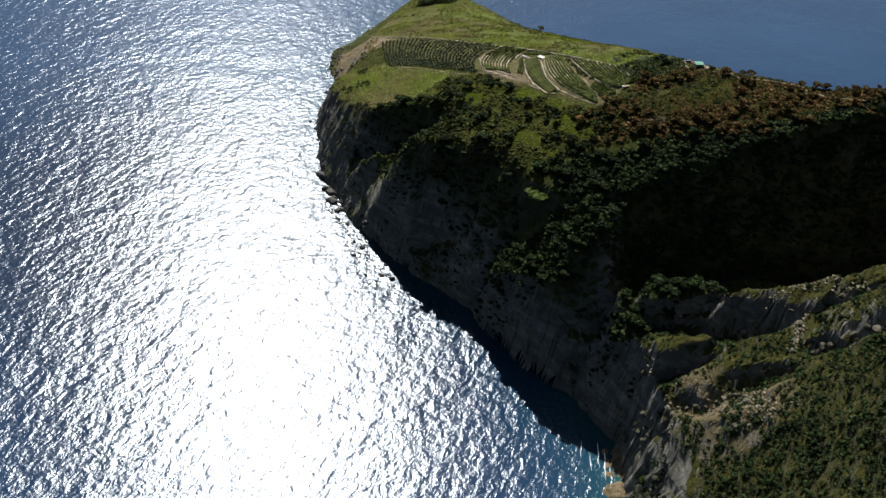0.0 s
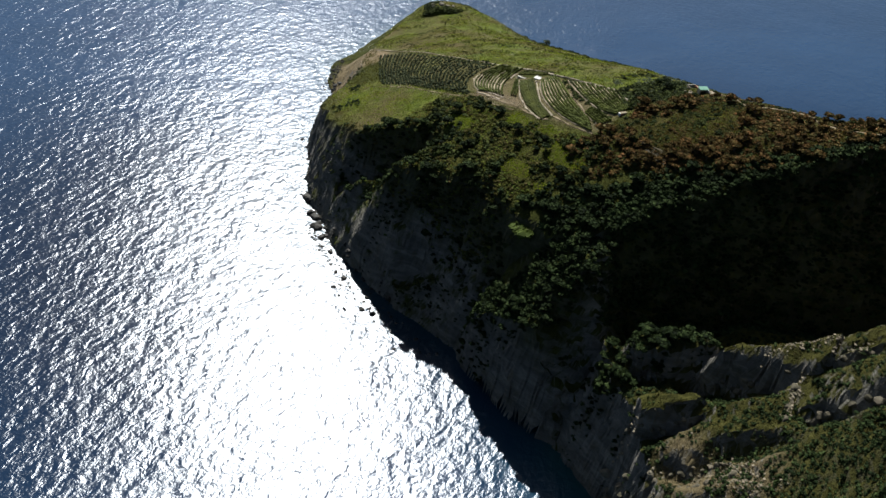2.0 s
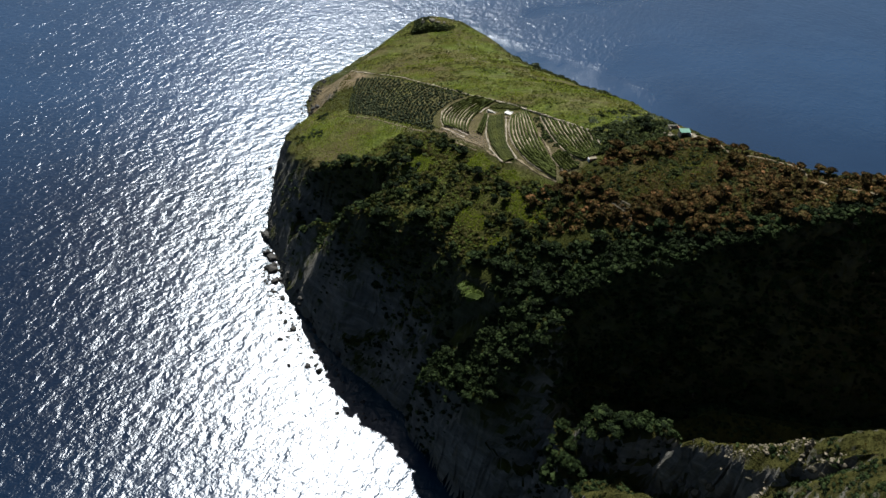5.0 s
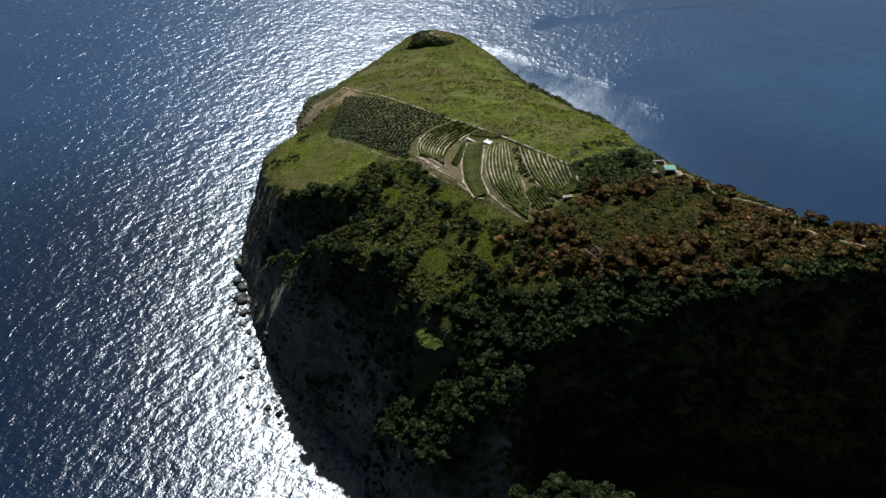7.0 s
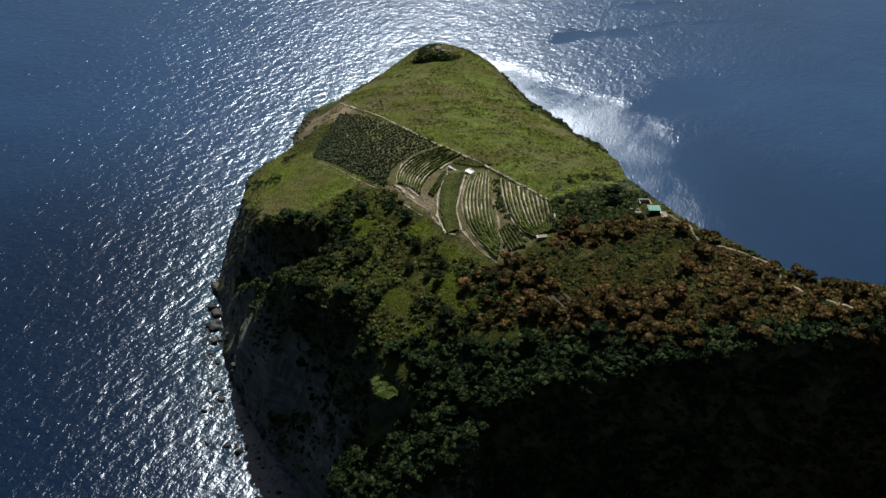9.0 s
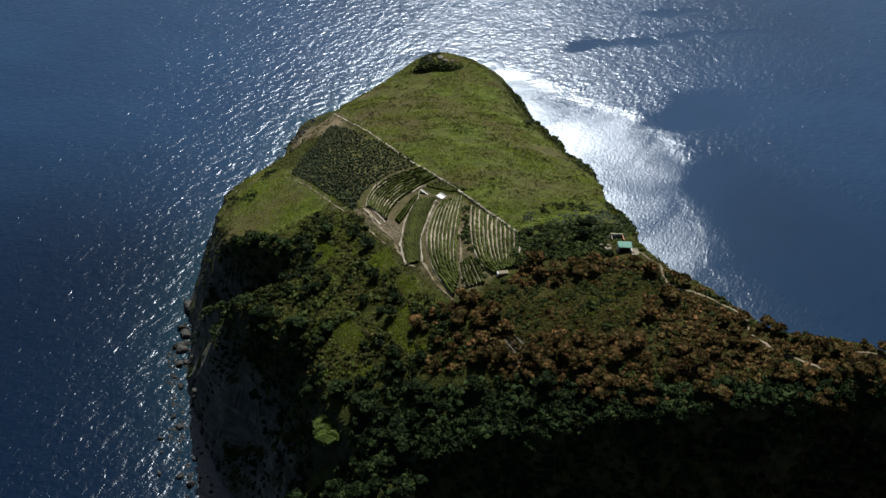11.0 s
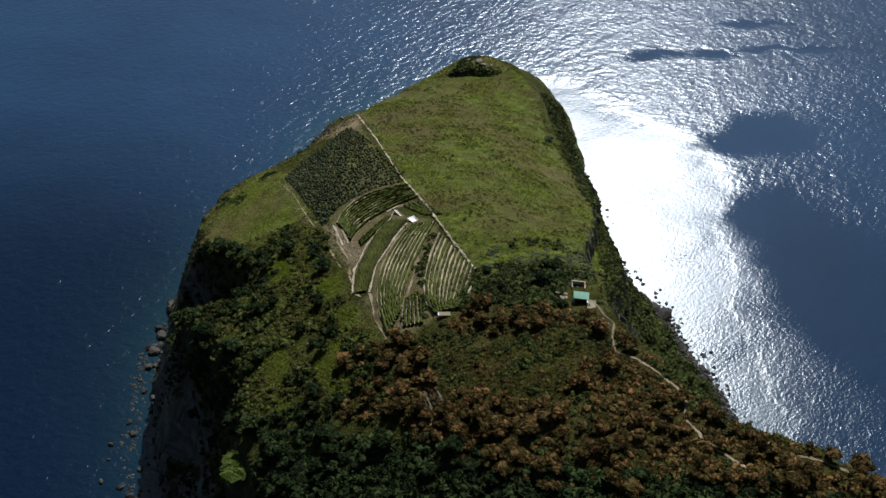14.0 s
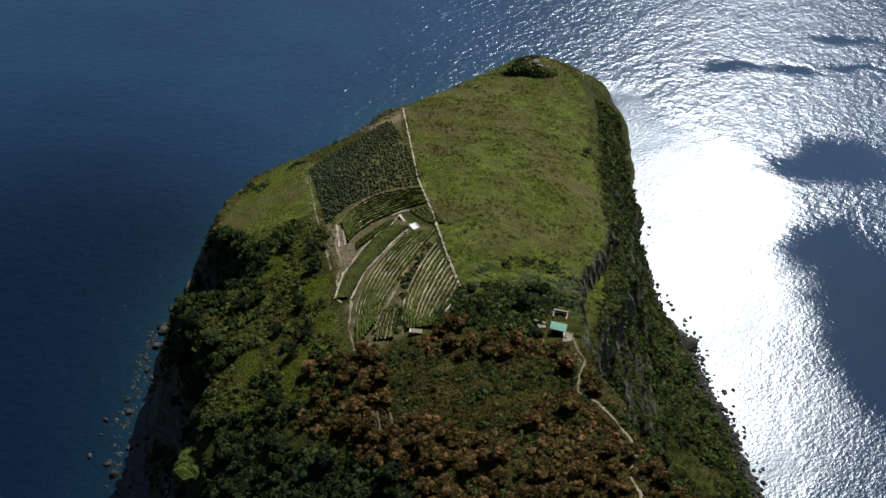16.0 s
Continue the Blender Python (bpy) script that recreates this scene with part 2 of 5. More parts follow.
TUFF = simple("pale broken tuff", (0.060, 0.051, 0.034), (0.20, 0.172, 0.120), 1.5, 0.95, 0.7, 0.3, 0.4, 0.05)
HERB = simple("olive herbs", (0.023, 0.025, 0.005), (0.086, 0.097, 0.025), 0.8, 0.85, 0.5, 0.2, 0.6, 0.04, other=(0.062, 0.046, 0.020), glow=0.35)
DRY_HERB = simple("dry brown herbs", (0.024, 0.018, 0.007), (0.098, 0.064, 0.024), 0.9, 0.85, 0.5, 0.2, 0.6, 0.03, other=(0.060, 0.056, 0.015), glow=0.3)
MEADOW_GRASS = meadow_material()
BARK = simple("grey-brown bark", (0.05, 0.038, 0.028), (0.14, 0.11, 0.08), 3.0, 0.9, 0.5, 0.1)
DIRT = simple("trodden pale earth", (0.0600, 0.0460, 0.0270), (0.2200, 0.1760, 0.1150), 1.1, 0.95, 0.5, 0.2)
DARK_WOOD = simple("weathered dark wood", (0.035, 0.028, 0.022), (0.10, 0.08, 0.06), 4.0, 0.85, 0.4, 0.03)
TERRACOTTA = simple("faded red plaster", (0.26, 0.11, 0.07), (0.46, 0.25, 0.18), 2.0, 0.9, 0.3, 0.04)
OLIVE = simple("grey-green orchard leaves", (0.0150, 0.0225, 0.0105), (0.0580, 0.0710, 0.0350), 1.1, 0.75, 0.5, 0.2, 0.3, 0.05)
PINE = simple("bright pine needles", (0.0200, 0.0340, 0.0060), (0.0560, 0.0780, 0.0150), 1.4, 0.7, 0.5, 0.2, 0.15, 0.05, glow=0.2)
# near-black colour with the room's shade painted in
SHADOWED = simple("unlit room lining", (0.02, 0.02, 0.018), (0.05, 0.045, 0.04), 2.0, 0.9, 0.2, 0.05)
VINE = simple("vine leaves", (0.0150, 0.0200, 0.0040), (0.0620, 0.0740, 0.0160), 1.3, 0.75, 0.5, 0.2, 0.25, 0.04)
TERRACE = simple("brown terrace stone", (0.095, 0.078, 0.050), (0.290, 0.245, 0.172), 1.4, 0.95, 0.6, 0.2, 0.3)
WET_ROCK = simple("dark wet rock", (0.010, 0.010, 0.009), (0.040, 0.037, 0.031), 1.2, 0.7, 0.6, 0.3, 0.4, 0.15)
FRESH_GRASS = simple("lush bright grass", (0.062, 0.096, 0.010), (0.172, 0.214, 0.024), 0.7, 0.85, 0.5, 0.2, 0.3, 0.03, glow=0.4)
STRIP_VINE = simple("low dark vine leaves", (0.0150, 0.0190, 0.0036), (0.0400, 0.0450, 0.0095), 1.6, 0.8, 0.6, 0.25, 0.3)
FOAM = simple("white sea foam", (0.55, 0.57, 0.58), (0.80, 0.81, 0.81), 2.5, 0.9, 0.5, 0.05)
CHALK = simple("worn pale mortar", (0.20, 0.18, 0.14), (0.46, 0.43, 0.37), 2.2, 0.9, 0.4, 0.08)
STONE = simple("pale dry stone", (0.1300, 0.1060, 0.0720), (0.3300, 0.2850, 0.2150), 2.0, 0.9, 0.6, 0.2, 0.25)
PLASTER = simple("white limewash", (0.5270, 0.5100, 0.4675), (0.6970, 0.6800, 0.6460), 1.5, 0.85, 0.2, 0.05)
GREEN_ROOF = simple("green roof sheet", (0.095, 0.20, 0.145), (0.175, 0.31, 0.24), 1.2, 0.6, 0.1, 0.03)

# ---- the ground: a headland and the slope across the cove, one sheet ----
FOOT = [(76, 310), (53.5, 332), (30, 356.5), (15, 364.5), (-6.5, 380.5), (-28, 400), (-49, 424), (-65, 445), (-76, 473), (-82, 497), (-86, 512), (-88, 528), (-89, 545), (-86, 560),
        (-86, 574), (-90, 592), (-97, 608), (-99, 636), (-82, 685), (-58, 730), (-36, 750), (-14, 746), (8, 724), (27, 698), (45, 670), (57, 650),
        (67, 638), (66, 622), (81, 611), (93, 596), (103, 584), (112, 581), (115, 579), (118, 576), (133, 562), (155, 540), (171, 522), (200, 486), (240, 455), (330, 452), (440, 480), (560, 450), (740, 470), (740, 320), (400, 330),
        (200, 344), (150, 343), (112, 336), (92, 322)]
RIM = [(74, 358), (52, 361), (35, 374), (19, 393.5), (4, 406), (-15, 413), (-25, 419), (-11, 423), (-1, 428), (3, 434), (-8, 440), (-29, 448), (-45, 455), (-61, 474), (-70, 490), (-79, 510), (-80, 522), (-73, 540),
       (-66, 560), (-68, 580), (-72, 596), (-72, 612), (-64, 640), (-56, 665), (-49, 690), (-36, 701), (-15, 698), (5, 680), (24, 648), (45, 615), (60, 590), (66, 572),
       (83.5, 548.5), (95.5, 532), (105, 513), (111.5, 485.5), (115, 459.5), (118.5, 447.5), (134, 433), (151, 417), (170, 405), (205, 400), (250, 396), (340, 405), (440, 425), (560, 405), (700, 415), (700, 350), (400, 360), (205, 384), (182, 384),
       (165, 376), (148, 374), (122, 368), (96, 366)]
FOOT2 = [(66, 312), (69, 305), (76, 296), (83, 288), (85, 280), (86, 270), (85, 248), (80, 222), (78, 190), (90, 130), (104, 60), (96, -40), (118, -150), (110, -260), (150, -380), (260, -440), (740, -440), (740, 346), (250, 322), (205, 318), (176, 322), (152, 330), (128, 338), (96, 337), (74, 328)]
RIM2 = [(75, 322), (77.5, 314), (82, 304), (86, 290.5), (91, 272), (96, 258), (97, 245), (93, 222), (93, 190), (106, 130), (124, 60), (118, -40), (140, -150), (134, -250), (175, -350), (280, -400), (700, -400), (700, 325), (250, 296), (205, 288), (172, 286), (153, 292), (138, 297), (125, 304), (116, 311), (109, 321), (98, 326), (82, 323)]
# rock blocks on the slope across the cove: outline, height at its first corner, rise eastwards, width of the brink
LEDGES = [([(81.5, 321.5), (85, 316.5), (90, 313), (98, 310.5), (108, 310), (113.5, 307), (115.5, 311), (109.5, 320), (99, 324), (86, 326)], 54.5, 0.48, 1.6),
          ([(107, 300.5), (110, 302.5), (116, 300.5), (123, 294), (129.5, 286), (133, 279), (137, 279), (142, 285), (147, 293), (138.5, 295), (131.5, 298), (124, 302), (116.5, 307), (110, 308)], 67.0, 0.82, 1.6),
          ([(141.4, 285), (150, 281), (158, 276), (172, 268), (175, 288), (156, 293), (147, 291)], 96.0, 0.6, 1.4),
          ([(86.5, 293), (87.5, 286), (93, 284.5), (98, 285), (107, 286), (111, 289), (107, 293), (99, 295.5), (90, 297)], 53.5, 0.42, 2.2)]
GX = np.concatenate([np.arange(-112, 212, 1.0), np.arange(212, 760, 8.0)])
GY = np.concatenate([np.arange(-460, -60, 8.0), np.arange(-60, 172, 2.0), np.arange(172, 766, 1.0)])


def outline_distance(x, y, outline):
    """How far points lie from a closed outline, and whether inside."""
    far, inside = np.full(x.shape, 1e9), np.zeros(x.shape, bool)
    for (ax, ay), (bx, by) in zip(outline, outline[1:] + outline[:1]):
        dx, dy = bx - ax, by - ay
        s = np.clip(((x - ax) * dx + (y - ay) * dy) / (dx * dx + dy * dy), 0, 1)
        far = np.minimum(far, (x - ax - s * dx) ** 2 + (y - ay - s * dy) ** 2)
        if ay != by:
            inside ^= ((ay > y) != (by > y)) & (x < ax + (y - ay) * dx / dy)
    return np.sqrt(far), inside


def lattice(n, seed):
    return np.random.RandomState(seed).rand(n, n)


def soft_noise(x, y, size, seed):
    """Smooth value noise of a grid of the given cell size, from -1 to 1."""
    table = lattice(97, seed)
    u, v = x / size + 500.0, y / size + 500.0
    i, j = np.floor(u).astype(int), np.floor(v).astype(int)
    fu, fv = u - i, v - j
    fu, fv = fu * fu * (3 - 2 * fu), fv * fv * (3 - 2 * fv)
    a, b, c, d = (table[(i + p) % 97, (j + q) % 97] for p, q in ((0, 0), (1, 0), (0, 1), (1, 1)))
    return 2 * ((a * (1 - fu) + b * fu) * (1 - fv) + (c * (1 - fu) + d * fu) * fv) - 1


def rough_noise(x, y, size, seed, octaves=4):
    out, w = 0, 1.0
    for k in range(octaves):
        out, w = out + w * soft_noise(x, y, size / 2**k, seed + k), w * 0.5
    return out / 2


def smooth(a, b, v):
    s = np.clip((v - a) / (b - a), 0, 1)
    return s * s * (3 - 2 * s)


def table_land(x, y):
    """The back of the headland: highest on the ridge in the south-east, falling to the point."""
    u, v = np.clip((x - 40) / 100, -1.35, 1.4), np.clip((y - 480) / 100, -1.25, 2.3)
    return (85.72 - 12.68 * v - 19.16 * v**2 + 5.1 * v**3 + 25.77 * u - 23.24 * u * v - 4.19 * u * v**2
            - 15.87 * u**2 - 11.03 * u**2 * v - 0.04 * u**3)


def near_slope(x, y):
    u, v = (x - 115) / 40, np.clip((y - 280) / 40, -1.7, 1.6)
    u = np.where(u > 0.75, 0.75 + 0.6 * (1 - np.exp(-(u - 0.75) / 0.6)), np.maximum(u, -1.3))
    hills = smooth(150, 420, x) * (45 + 40 * soft_noise(x, y, 190, 140)) + smooth(180, -60, y) * 25 * soft_noise(x, y, 120, 141)
    slope = 64.1 - 1.6 * v - 2.2 * v**2 + 35.4 * u - 15.8 * np.minimum(u, 0.9) * v + 8.1 * u**2
    inland = 45 + 95 * smooth(80, 180, x) + 9 * rough_noise(x, y, 70, 143)
    return slope + (inland - slope) * smooth(212, 70, y) + hills


def shelf(x, y, foot, rim, top, steepness):
    """A table with cliffs: nought at the foot line, the table's height from the rim line on."""
    wx = x + 4 * rough_noise(x, y, 22, 3) + 1.0 * rough_noise(x, y, 6, 13)
    wy = y + 4 * rough_noise(x, y, 22, 9) + 1.0 * rough_noise(x, y, 6, 19)
    df, in_foot = outline_distance(wx, wy, foot)
    dr, in_rim = outline_distance(wx, wy, rim)
    u = np.where(in_rim, 1.0, np.where(in_foot, df / (df + dr + 1e-6), 0.0))
    ledge = rough_noise(x, y, 14, 21)
    u2 = np.clip(u + 0.10 * ledge * u * (1 - u) * 4, 0, 1)
    return np.where(in_foot, top * u2**steepness, -0.35 * df - 0.5), u, dr * np.where(in_rim, 1, -1)


def cut(x, y, a, b, deep, far, near):
    """A trench along a line from a to b, with a wall of width far beyond it and a slope of width near before it."""
    dx, dy = b[0] - a[0], b[1] - a[1]
    n = math.hypot(dx, dy)
    along = ((x - a[0]) * dx + (y - a[1]) * dy) / n
    off = ((y - a[1]) * dx - (x - a[0]) * dy) / n
    side = np.where(off > 0, 1 - smooth(0, far, off), 1 - smooth(0, near, -off))
    return deep * side * smooth(-6, 3, along) * (1 - smooth(n - 3, n + 6, along))


def land_height(x, y):
    top1 = table_land(x, y) + smooth(215, 420, x) * (20 + 30 * soft_noise(x, y, 170, 142)) + 1.2 * rough_noise(x, y, 30, 40)
    top2 = near_slope(x, y) + 2.5 * rough_noise(x, y, 18, 50)
    spur = np.exp(-((x - 36) / 24) ** 2 - ((y - 352) / 22) ** 2)
    bowl = np.exp(-((x - 4) / 22) ** 2 - ((y - 382) / 17) ** 2)
    east = smooth(60, 120, x) * smooth(420, 470, y)
    h1, u1, in1 = shelf(x, y, FOOT, RIM, top1, 0.8 + 0.35 * east - 0.30 * spur + 0.2 * bowl)
    scar = 0.16 * top1 * smooth(1.0, 0.93, u1) * smooth(0.0, 0.6, u1) * east
    h1 = np.where(h1 > 3, np.maximum(h1 - scar, 1.0), h1)
    brow = np.interp(y, [400, 412, 426, 432, 442, 455, 473, 487, 512, 530, 545], [161, 149.5, 137, 130, 121, 111.5, 102, 97, 92.5, 87.5, 82]) + 1.5 * rough_noise(x, y, 8, 167)
    h1 = h1 - 10.5 * smooth(0, 3.5, x - brow) * smooth(403, 416, y) * smooth(545, 530, y) * smooth(8, 30, h1)
    h2, u2, in2 = shelf(x, y, FOOT2, RIM2, top2, 0.7)
    gully = 60 - 0.75 * np.abs(x - 130) * (x < 130) - 0.7 * np.abs(y - 334) + 0.55 * np.maximum(x - 150, 0) * smooth(150, 260, x)
    gully = np.where((x > 72) & (y > 300) & (y < 372), gully, -99)
    wx, wy = x + 2 * rough_noise(x, y, 11, 83), y + 2 * rough_noise(x, y, 11, 87)
    for a, b, deep, far, near in (((-52, 449), (-15, 437), 32, 9, 7), ((-14, 394), (14, 389), 14, 8, 8)):
        h1 = h1 - cut(wx, wy, a, b, deep, far, near) * smooth(0, 12, h1 - 4)
    for a, b, deep, far, near in (((106, 303), (131, 286), 9, 4, 10), ((86, 313), (108, 306), 5, 2, 9), ((141, 283.5), (153, 279), 5, 1.5, 7), ((134, 266), (152, 255), 9, 3, 10), ((87, 283.5), (107, 284), 9, 2, 9), ((96, 268), (112, 256), 6, 5, 9), ((108, 266), (128, 258), 5, 4, 8)):
        h2 = h2 - cut(wx, wy, a, b, deep, far, near) * smooth(0, 12, h2 - 3)
    for outline, level, lean, brink in LEDGES:
        d, within = outline_distance(x + 1.6 * rough_noise(x, y, 7, 151), y + 1.6 * rough_noise(x, y, 7, 155), outline)
        crown = level + lean * (x - outline[0][0]) + 1.3 * rough_noise(x, y, 9, 159) - 2.5 * smooth(4, 0, d)
        h2 = np.where(within, h2 + np.maximum(crown - h2, 0) * smooth(0, brink, d), h2)
    shore = np.hypot(x - 84.5 - 0.06 * (y - 274), np.maximum(np.abs(y - 272) - 11, 0) * 1.4)
    h2 = np.maximum(h2, 1.3 - 0.28 * shore + 0.25 * rough_noise(x, y, 3, 163))
    bx, by = x + 2.5 * rough_noise(x, y, 9, 111) - 24.5, y + 2.5 * rough_noise(x, y, 9, 115) - 354.0
    rise, aside = 0.72 * bx + 0.69 * by, 0.69 * bx - 0.72 * by
    buttress = np.minimum(31 + 1.2 * np.maximum(rise, 0) + 0.45 * np.clip(aside, 0, 32), 74) - 9 * np.maximum(-rise, 0) - 3 * np.maximum(-aside, 0) - 2 * np.maximum(aside - 36, 0)
    h1 = np.where(rise < 36, np.maximum(h1, np.minimum(buttress, 74)), h1)
    crag = smooth(0.02, 0.2, u1) * smooth(1.0, 0.86, u1) * (1.0 + 2.4 * east)
    h1 = h1 + crag * rough_noise(x, y, 11, 97) + 0.6 * crag * rough_noise(x, y, 4.5, 105, 2)
    ribs = smooth(84, 92, x) * smooth(128, 112, x) * smooth(222, 236, y) * smooth(290, 280, y)
    h2 = h2 + 1.9 * rough_noise(x, y, 6, 95) + 2.6 * ribs * (1 - 2.4 * np.abs(soft_noise(0.28 * x + 0.1 * y, y + 0.35 * x, 10, 161)))
    knob = np.hypot(x + 33, y - 688)
    h1 = h1 + 3.5 * np.exp(-((knob / 13) ** 2)) - cut(wx, wy, (-42, 672), (-24, 677), 2.5, 4, 4)
    return np.maximum(np.maximum(h1, h2), gully), u1, in1, h2 > h1


XX, YY = np.meshgrid(GX, GY)
HH, U1, IN1, SECOND = land_height(XX, YY)


def ground(x, y):
    """Height of the ground mesh at a place."""
    x, y = np.clip(x, GX[0], GX[-1] - 0.01), np.clip(y, GY[0], GY[-1] - 0.01)
    a, b = np.searchsorted(GX, x, "right") - 1, np.searchsorted(GY, y, "right") - 1
    p, q = (x - GX[a]) / (GX[a + 1] - GX[a]), (y - GY[b]) / (GY[b + 1] - GY[b])
    return (HH[b, a] * (1 - p) + HH[b, a + 1] * p) * (1 - q) + (HH[b + 1, a] * (1 - p) + HH[b + 1, a + 1] * p) * q


def inside(x, y, outline):
    return outline_distance(np.asarray(x, float), np.asarray(y, float), outline)[1]


def mesh_object(name, verts, faces, mat, parent=None, shade=False):
    me = bpy.data.meshes.new(name)
    me.from_pydata(verts, [], faces)
    me.materials.append(mat)
    if shade:
        me.shade_smooth()
    ob = new(name, me)
    ob.parent = parent
    return ob


def float_mask(ob, name, values):
    a = ob.data.attributes.new(name, "FLOAT", "POINT")
    a.data.foreach_set("value", np.asarray(values, np.float32).ravel())


MEADOW = [(-66, 612), (-32, 567), (10, 516), (19, 507), (35, 490), (55, 468), (74, 451), (110, 455), (110, 480), (80, 545), (45, 605), (0, 685), (-40, 705), (-75, 640)]
WEST_MEADOW = [(-42, 510), (-8, 480), (-12, 470), (-26, 458), (-46, 460), (-66, 495), (-80, 540), (-60, 530)]
FIELDS = [(-43, 510), (-64, 605), (-35, 566), (8.5, 514), (17, 505), (33, 489), (53, 467), (72, 449), (77, 429), (68, 414), (62, 411.5), (52, 421), (44.5, 428.5), (33, 439), (10, 467)]
ORCHARD = [(-46, 514), (-50, 527), (-60, 588), (-36, 572), (15, 510), (7, 499), (3.5, 489), (6.5, 471), (3, 466)]
WEST_GREEN = [(-44, 458), (-12, 468), (8, 464), (42, 424), (60, 408), (60, 384), (28, 372), (-6, 402), (-34, 425)]
STRIP2 = [(23, 485), (34, 478), (45, 482), (33, 494)]
STRIP = [(34, 441), (41, 430), (43.5, 431.5), (38, 447), (36, 461), (34, 475), (28.5, 475), (30, 457)]
GREENS = [[(37, 426), (46, 425), (51, 416), (45, 414)], [(43, 407), (48, 410), (57, 400), (63, 391), (57, 390), (47, 398)], [(-3, 450), (5, 444), (10, 441), (8, 431), (-2, 437)],
          [(24, 403), (31, 406), (39, 397), (38, 390), (32, 393)], [(23, 432), (28, 440), (37, 430), (32, 424)], [(40, 387), (46, 386), (48, 381), (43, 381)]]
BARE = [(2, 466), (20, 452), (30, 446), (33, 452), (24, 459), (12, 472)]
BARE_POINT = [(-92, 626), (-67, 614), (-53, 594), (-57, 573), (-84, 572), (-92, 600)]
BARE_NEAR = [(98, 246), (110, 236), (122, 240), (124, 254), (112, 262), (104, 280), (92, 276)]
BURNT = [(70, 412), (104, 448), (126, 440), (150, 415), (172, 403), (205, 398), (205, 362), (150, 365), (110, 376), (80, 392)]

NEAR_SLOPE = [(72, 312), (92, 285), (90, 262), (90, 225), (92, 190), (118, 197), (141, 178), (168, 189), (207, 168), (222, 214), (203, 252), (226, 296), (208, 335), (140, 336), (98, 332), (78, 326)]
NEAR_GREEN = [(116, 264), (128, 260), (150, 250), (196, 247), (214, 214), (198, 176), (168, 188), (141, 175), (118, 192), (92, 184), (92, 222), (108, 230), (121, 240), (124, 252)]
DARK_CLIFF = [(74, 336), (112, 336), (150, 344), (205, 346), (205, 392), (165, 386), (122, 378), (84, 378), (70, 364)]

def build_land():
    nx, ny = len(GX), len(GY)
    gz, gs = np.gradient(HH, GY, GX)
    steep = np.hypot(gz, gs)
    amount = smooth(0.8, 2.5, steep) * (1.1 + 0.8 * smooth(20, 60, XX))
    amount = amount * (1.2 + 0.9 * soft_noise(HH * 1.0 + 0.15 * XX, 0.25 * XX + 0.25 * YY, 3.5, 63))
    dx = amount * (rough_noise(XX + HH * 0.7, YY - HH * 0.9, 9, 60) + 0.5 * soft_noise(XX + HH * 1.3, YY - HH * 0.8, 3.2, 66))
    dy = amount * (rough_noise(XX - HH * 0.8, YY + HH * 0.6, 9, 70) + 0.5 * soft_noise(XX - HH * 0.9, YY + HH * 1.2, 3.2, 76))
    verts = np.stack([XX + dx, YY + dy, HH], -1).reshape(-1, 3)
    keep = (HH > -4)
    keep = keep[:-1, :-1] & keep[1:, :-1] & keep[:-1, 1:] & keep[1:, 1:]
    jj, ii = np.nonzero(keep)
    a = jj * nx + ii
    faces = np.stack([a, a + 1, a + nx + 1, a + nx], -1)
    used = np.unique(faces)
    index = np.full(nx * ny, -1)
    index[used] = np.arange(len(used))
    ob = mesh_object("ground", verts[used].tolist(), index[faces].tolist(), LAND)
    wob = 5 * rough_noise(XX, YY, 18, 90)
    def mask(outline, soft=6, wander=1.0):
        d, within = outline_distance(XX, YY, outline)
        return smooth(-soft, soft, np.where(within, d, -d) + wander * wob).ravel()[used]
    patch = (smooth(-0.1, 0.35, rough_noise(XX, YY, 26, 33)) * smooth(370, 384, YY)).ravel()[used]
    low = (smooth(6, 1, HH) * smooth(40, 15, np.hypot(XX - 86, YY - 275))).ravel()[used]
    float_mask(ob, "grass", np.clip(np.maximum(mask(MEADOW, 2, 0.3), mask(WEST_MEADOW)) + (0.5 + 0.4 * mask(WEST_GREEN, 8)) * patch + sum(mask(g, 2, 0.4) for g in GREENS), 0, 1))
    float_mask(ob, "burnt", np.maximum(mask(BURNT, 10), 0.6 * mask(NEAR_SLOPE, 8)))
    # DARK_CLIFF paints in the south cliff's shade; the other terms are real growth
    float_mask(ob, "growth_shade", np.minimum(1, np.maximum(mask(DARK_CLIFF, 5, 0.6), mask(NEAR_GREEN, 4, 0.6)) + (0.9 * smooth(26, 50, HH + 14 * rough_noise(XX, YY, 20, 92)) * smooth(75, 55, XX)).ravel()[used] * (1 - mask(BARE_POINT, 4))))
    float_mask(ob, "earth", np.clip(np.maximum(mask(FIELDS, 2, 0.2) * 0.45 - 0.25 * mask(ORCHARD, 4, 0.4) - 0.5 * mask(STRIP, 2) - 0.5 * mask(STRIP2, 2), 0) + mask(BARE, 4) + 0.85 * mask(BARE_POINT, 4) + mask(BARE_NEAR, 5) * 0.6 + low, 0, 1))
    return tagged(ob, "rocky headland ground with grass, scrub, bare earth and steep grey cliffs", "ground", kind="structure")


CALM = [(122, 668), (126, 687), (137, 705), (150, 713), (163, 705), (193, 688), (219, 686), (300, 690), (430, 640), (430, 450), (260, 540), (228, 575), (207, 588), (184, 595), (168, 612), (156, 634), (146, 657), (135, 658)]
BREEZELESS = [(112, 742), (128, 790), (180, 830), (430, 870), (430, 450), (260, 540), (205, 588), (150, 640), (122, 668)]
CALM_NORTH = [(95, 728), (101, 750), (110, 776), (135, 788), (152, 782), (153, 768), (138, 752), (118, 732)]
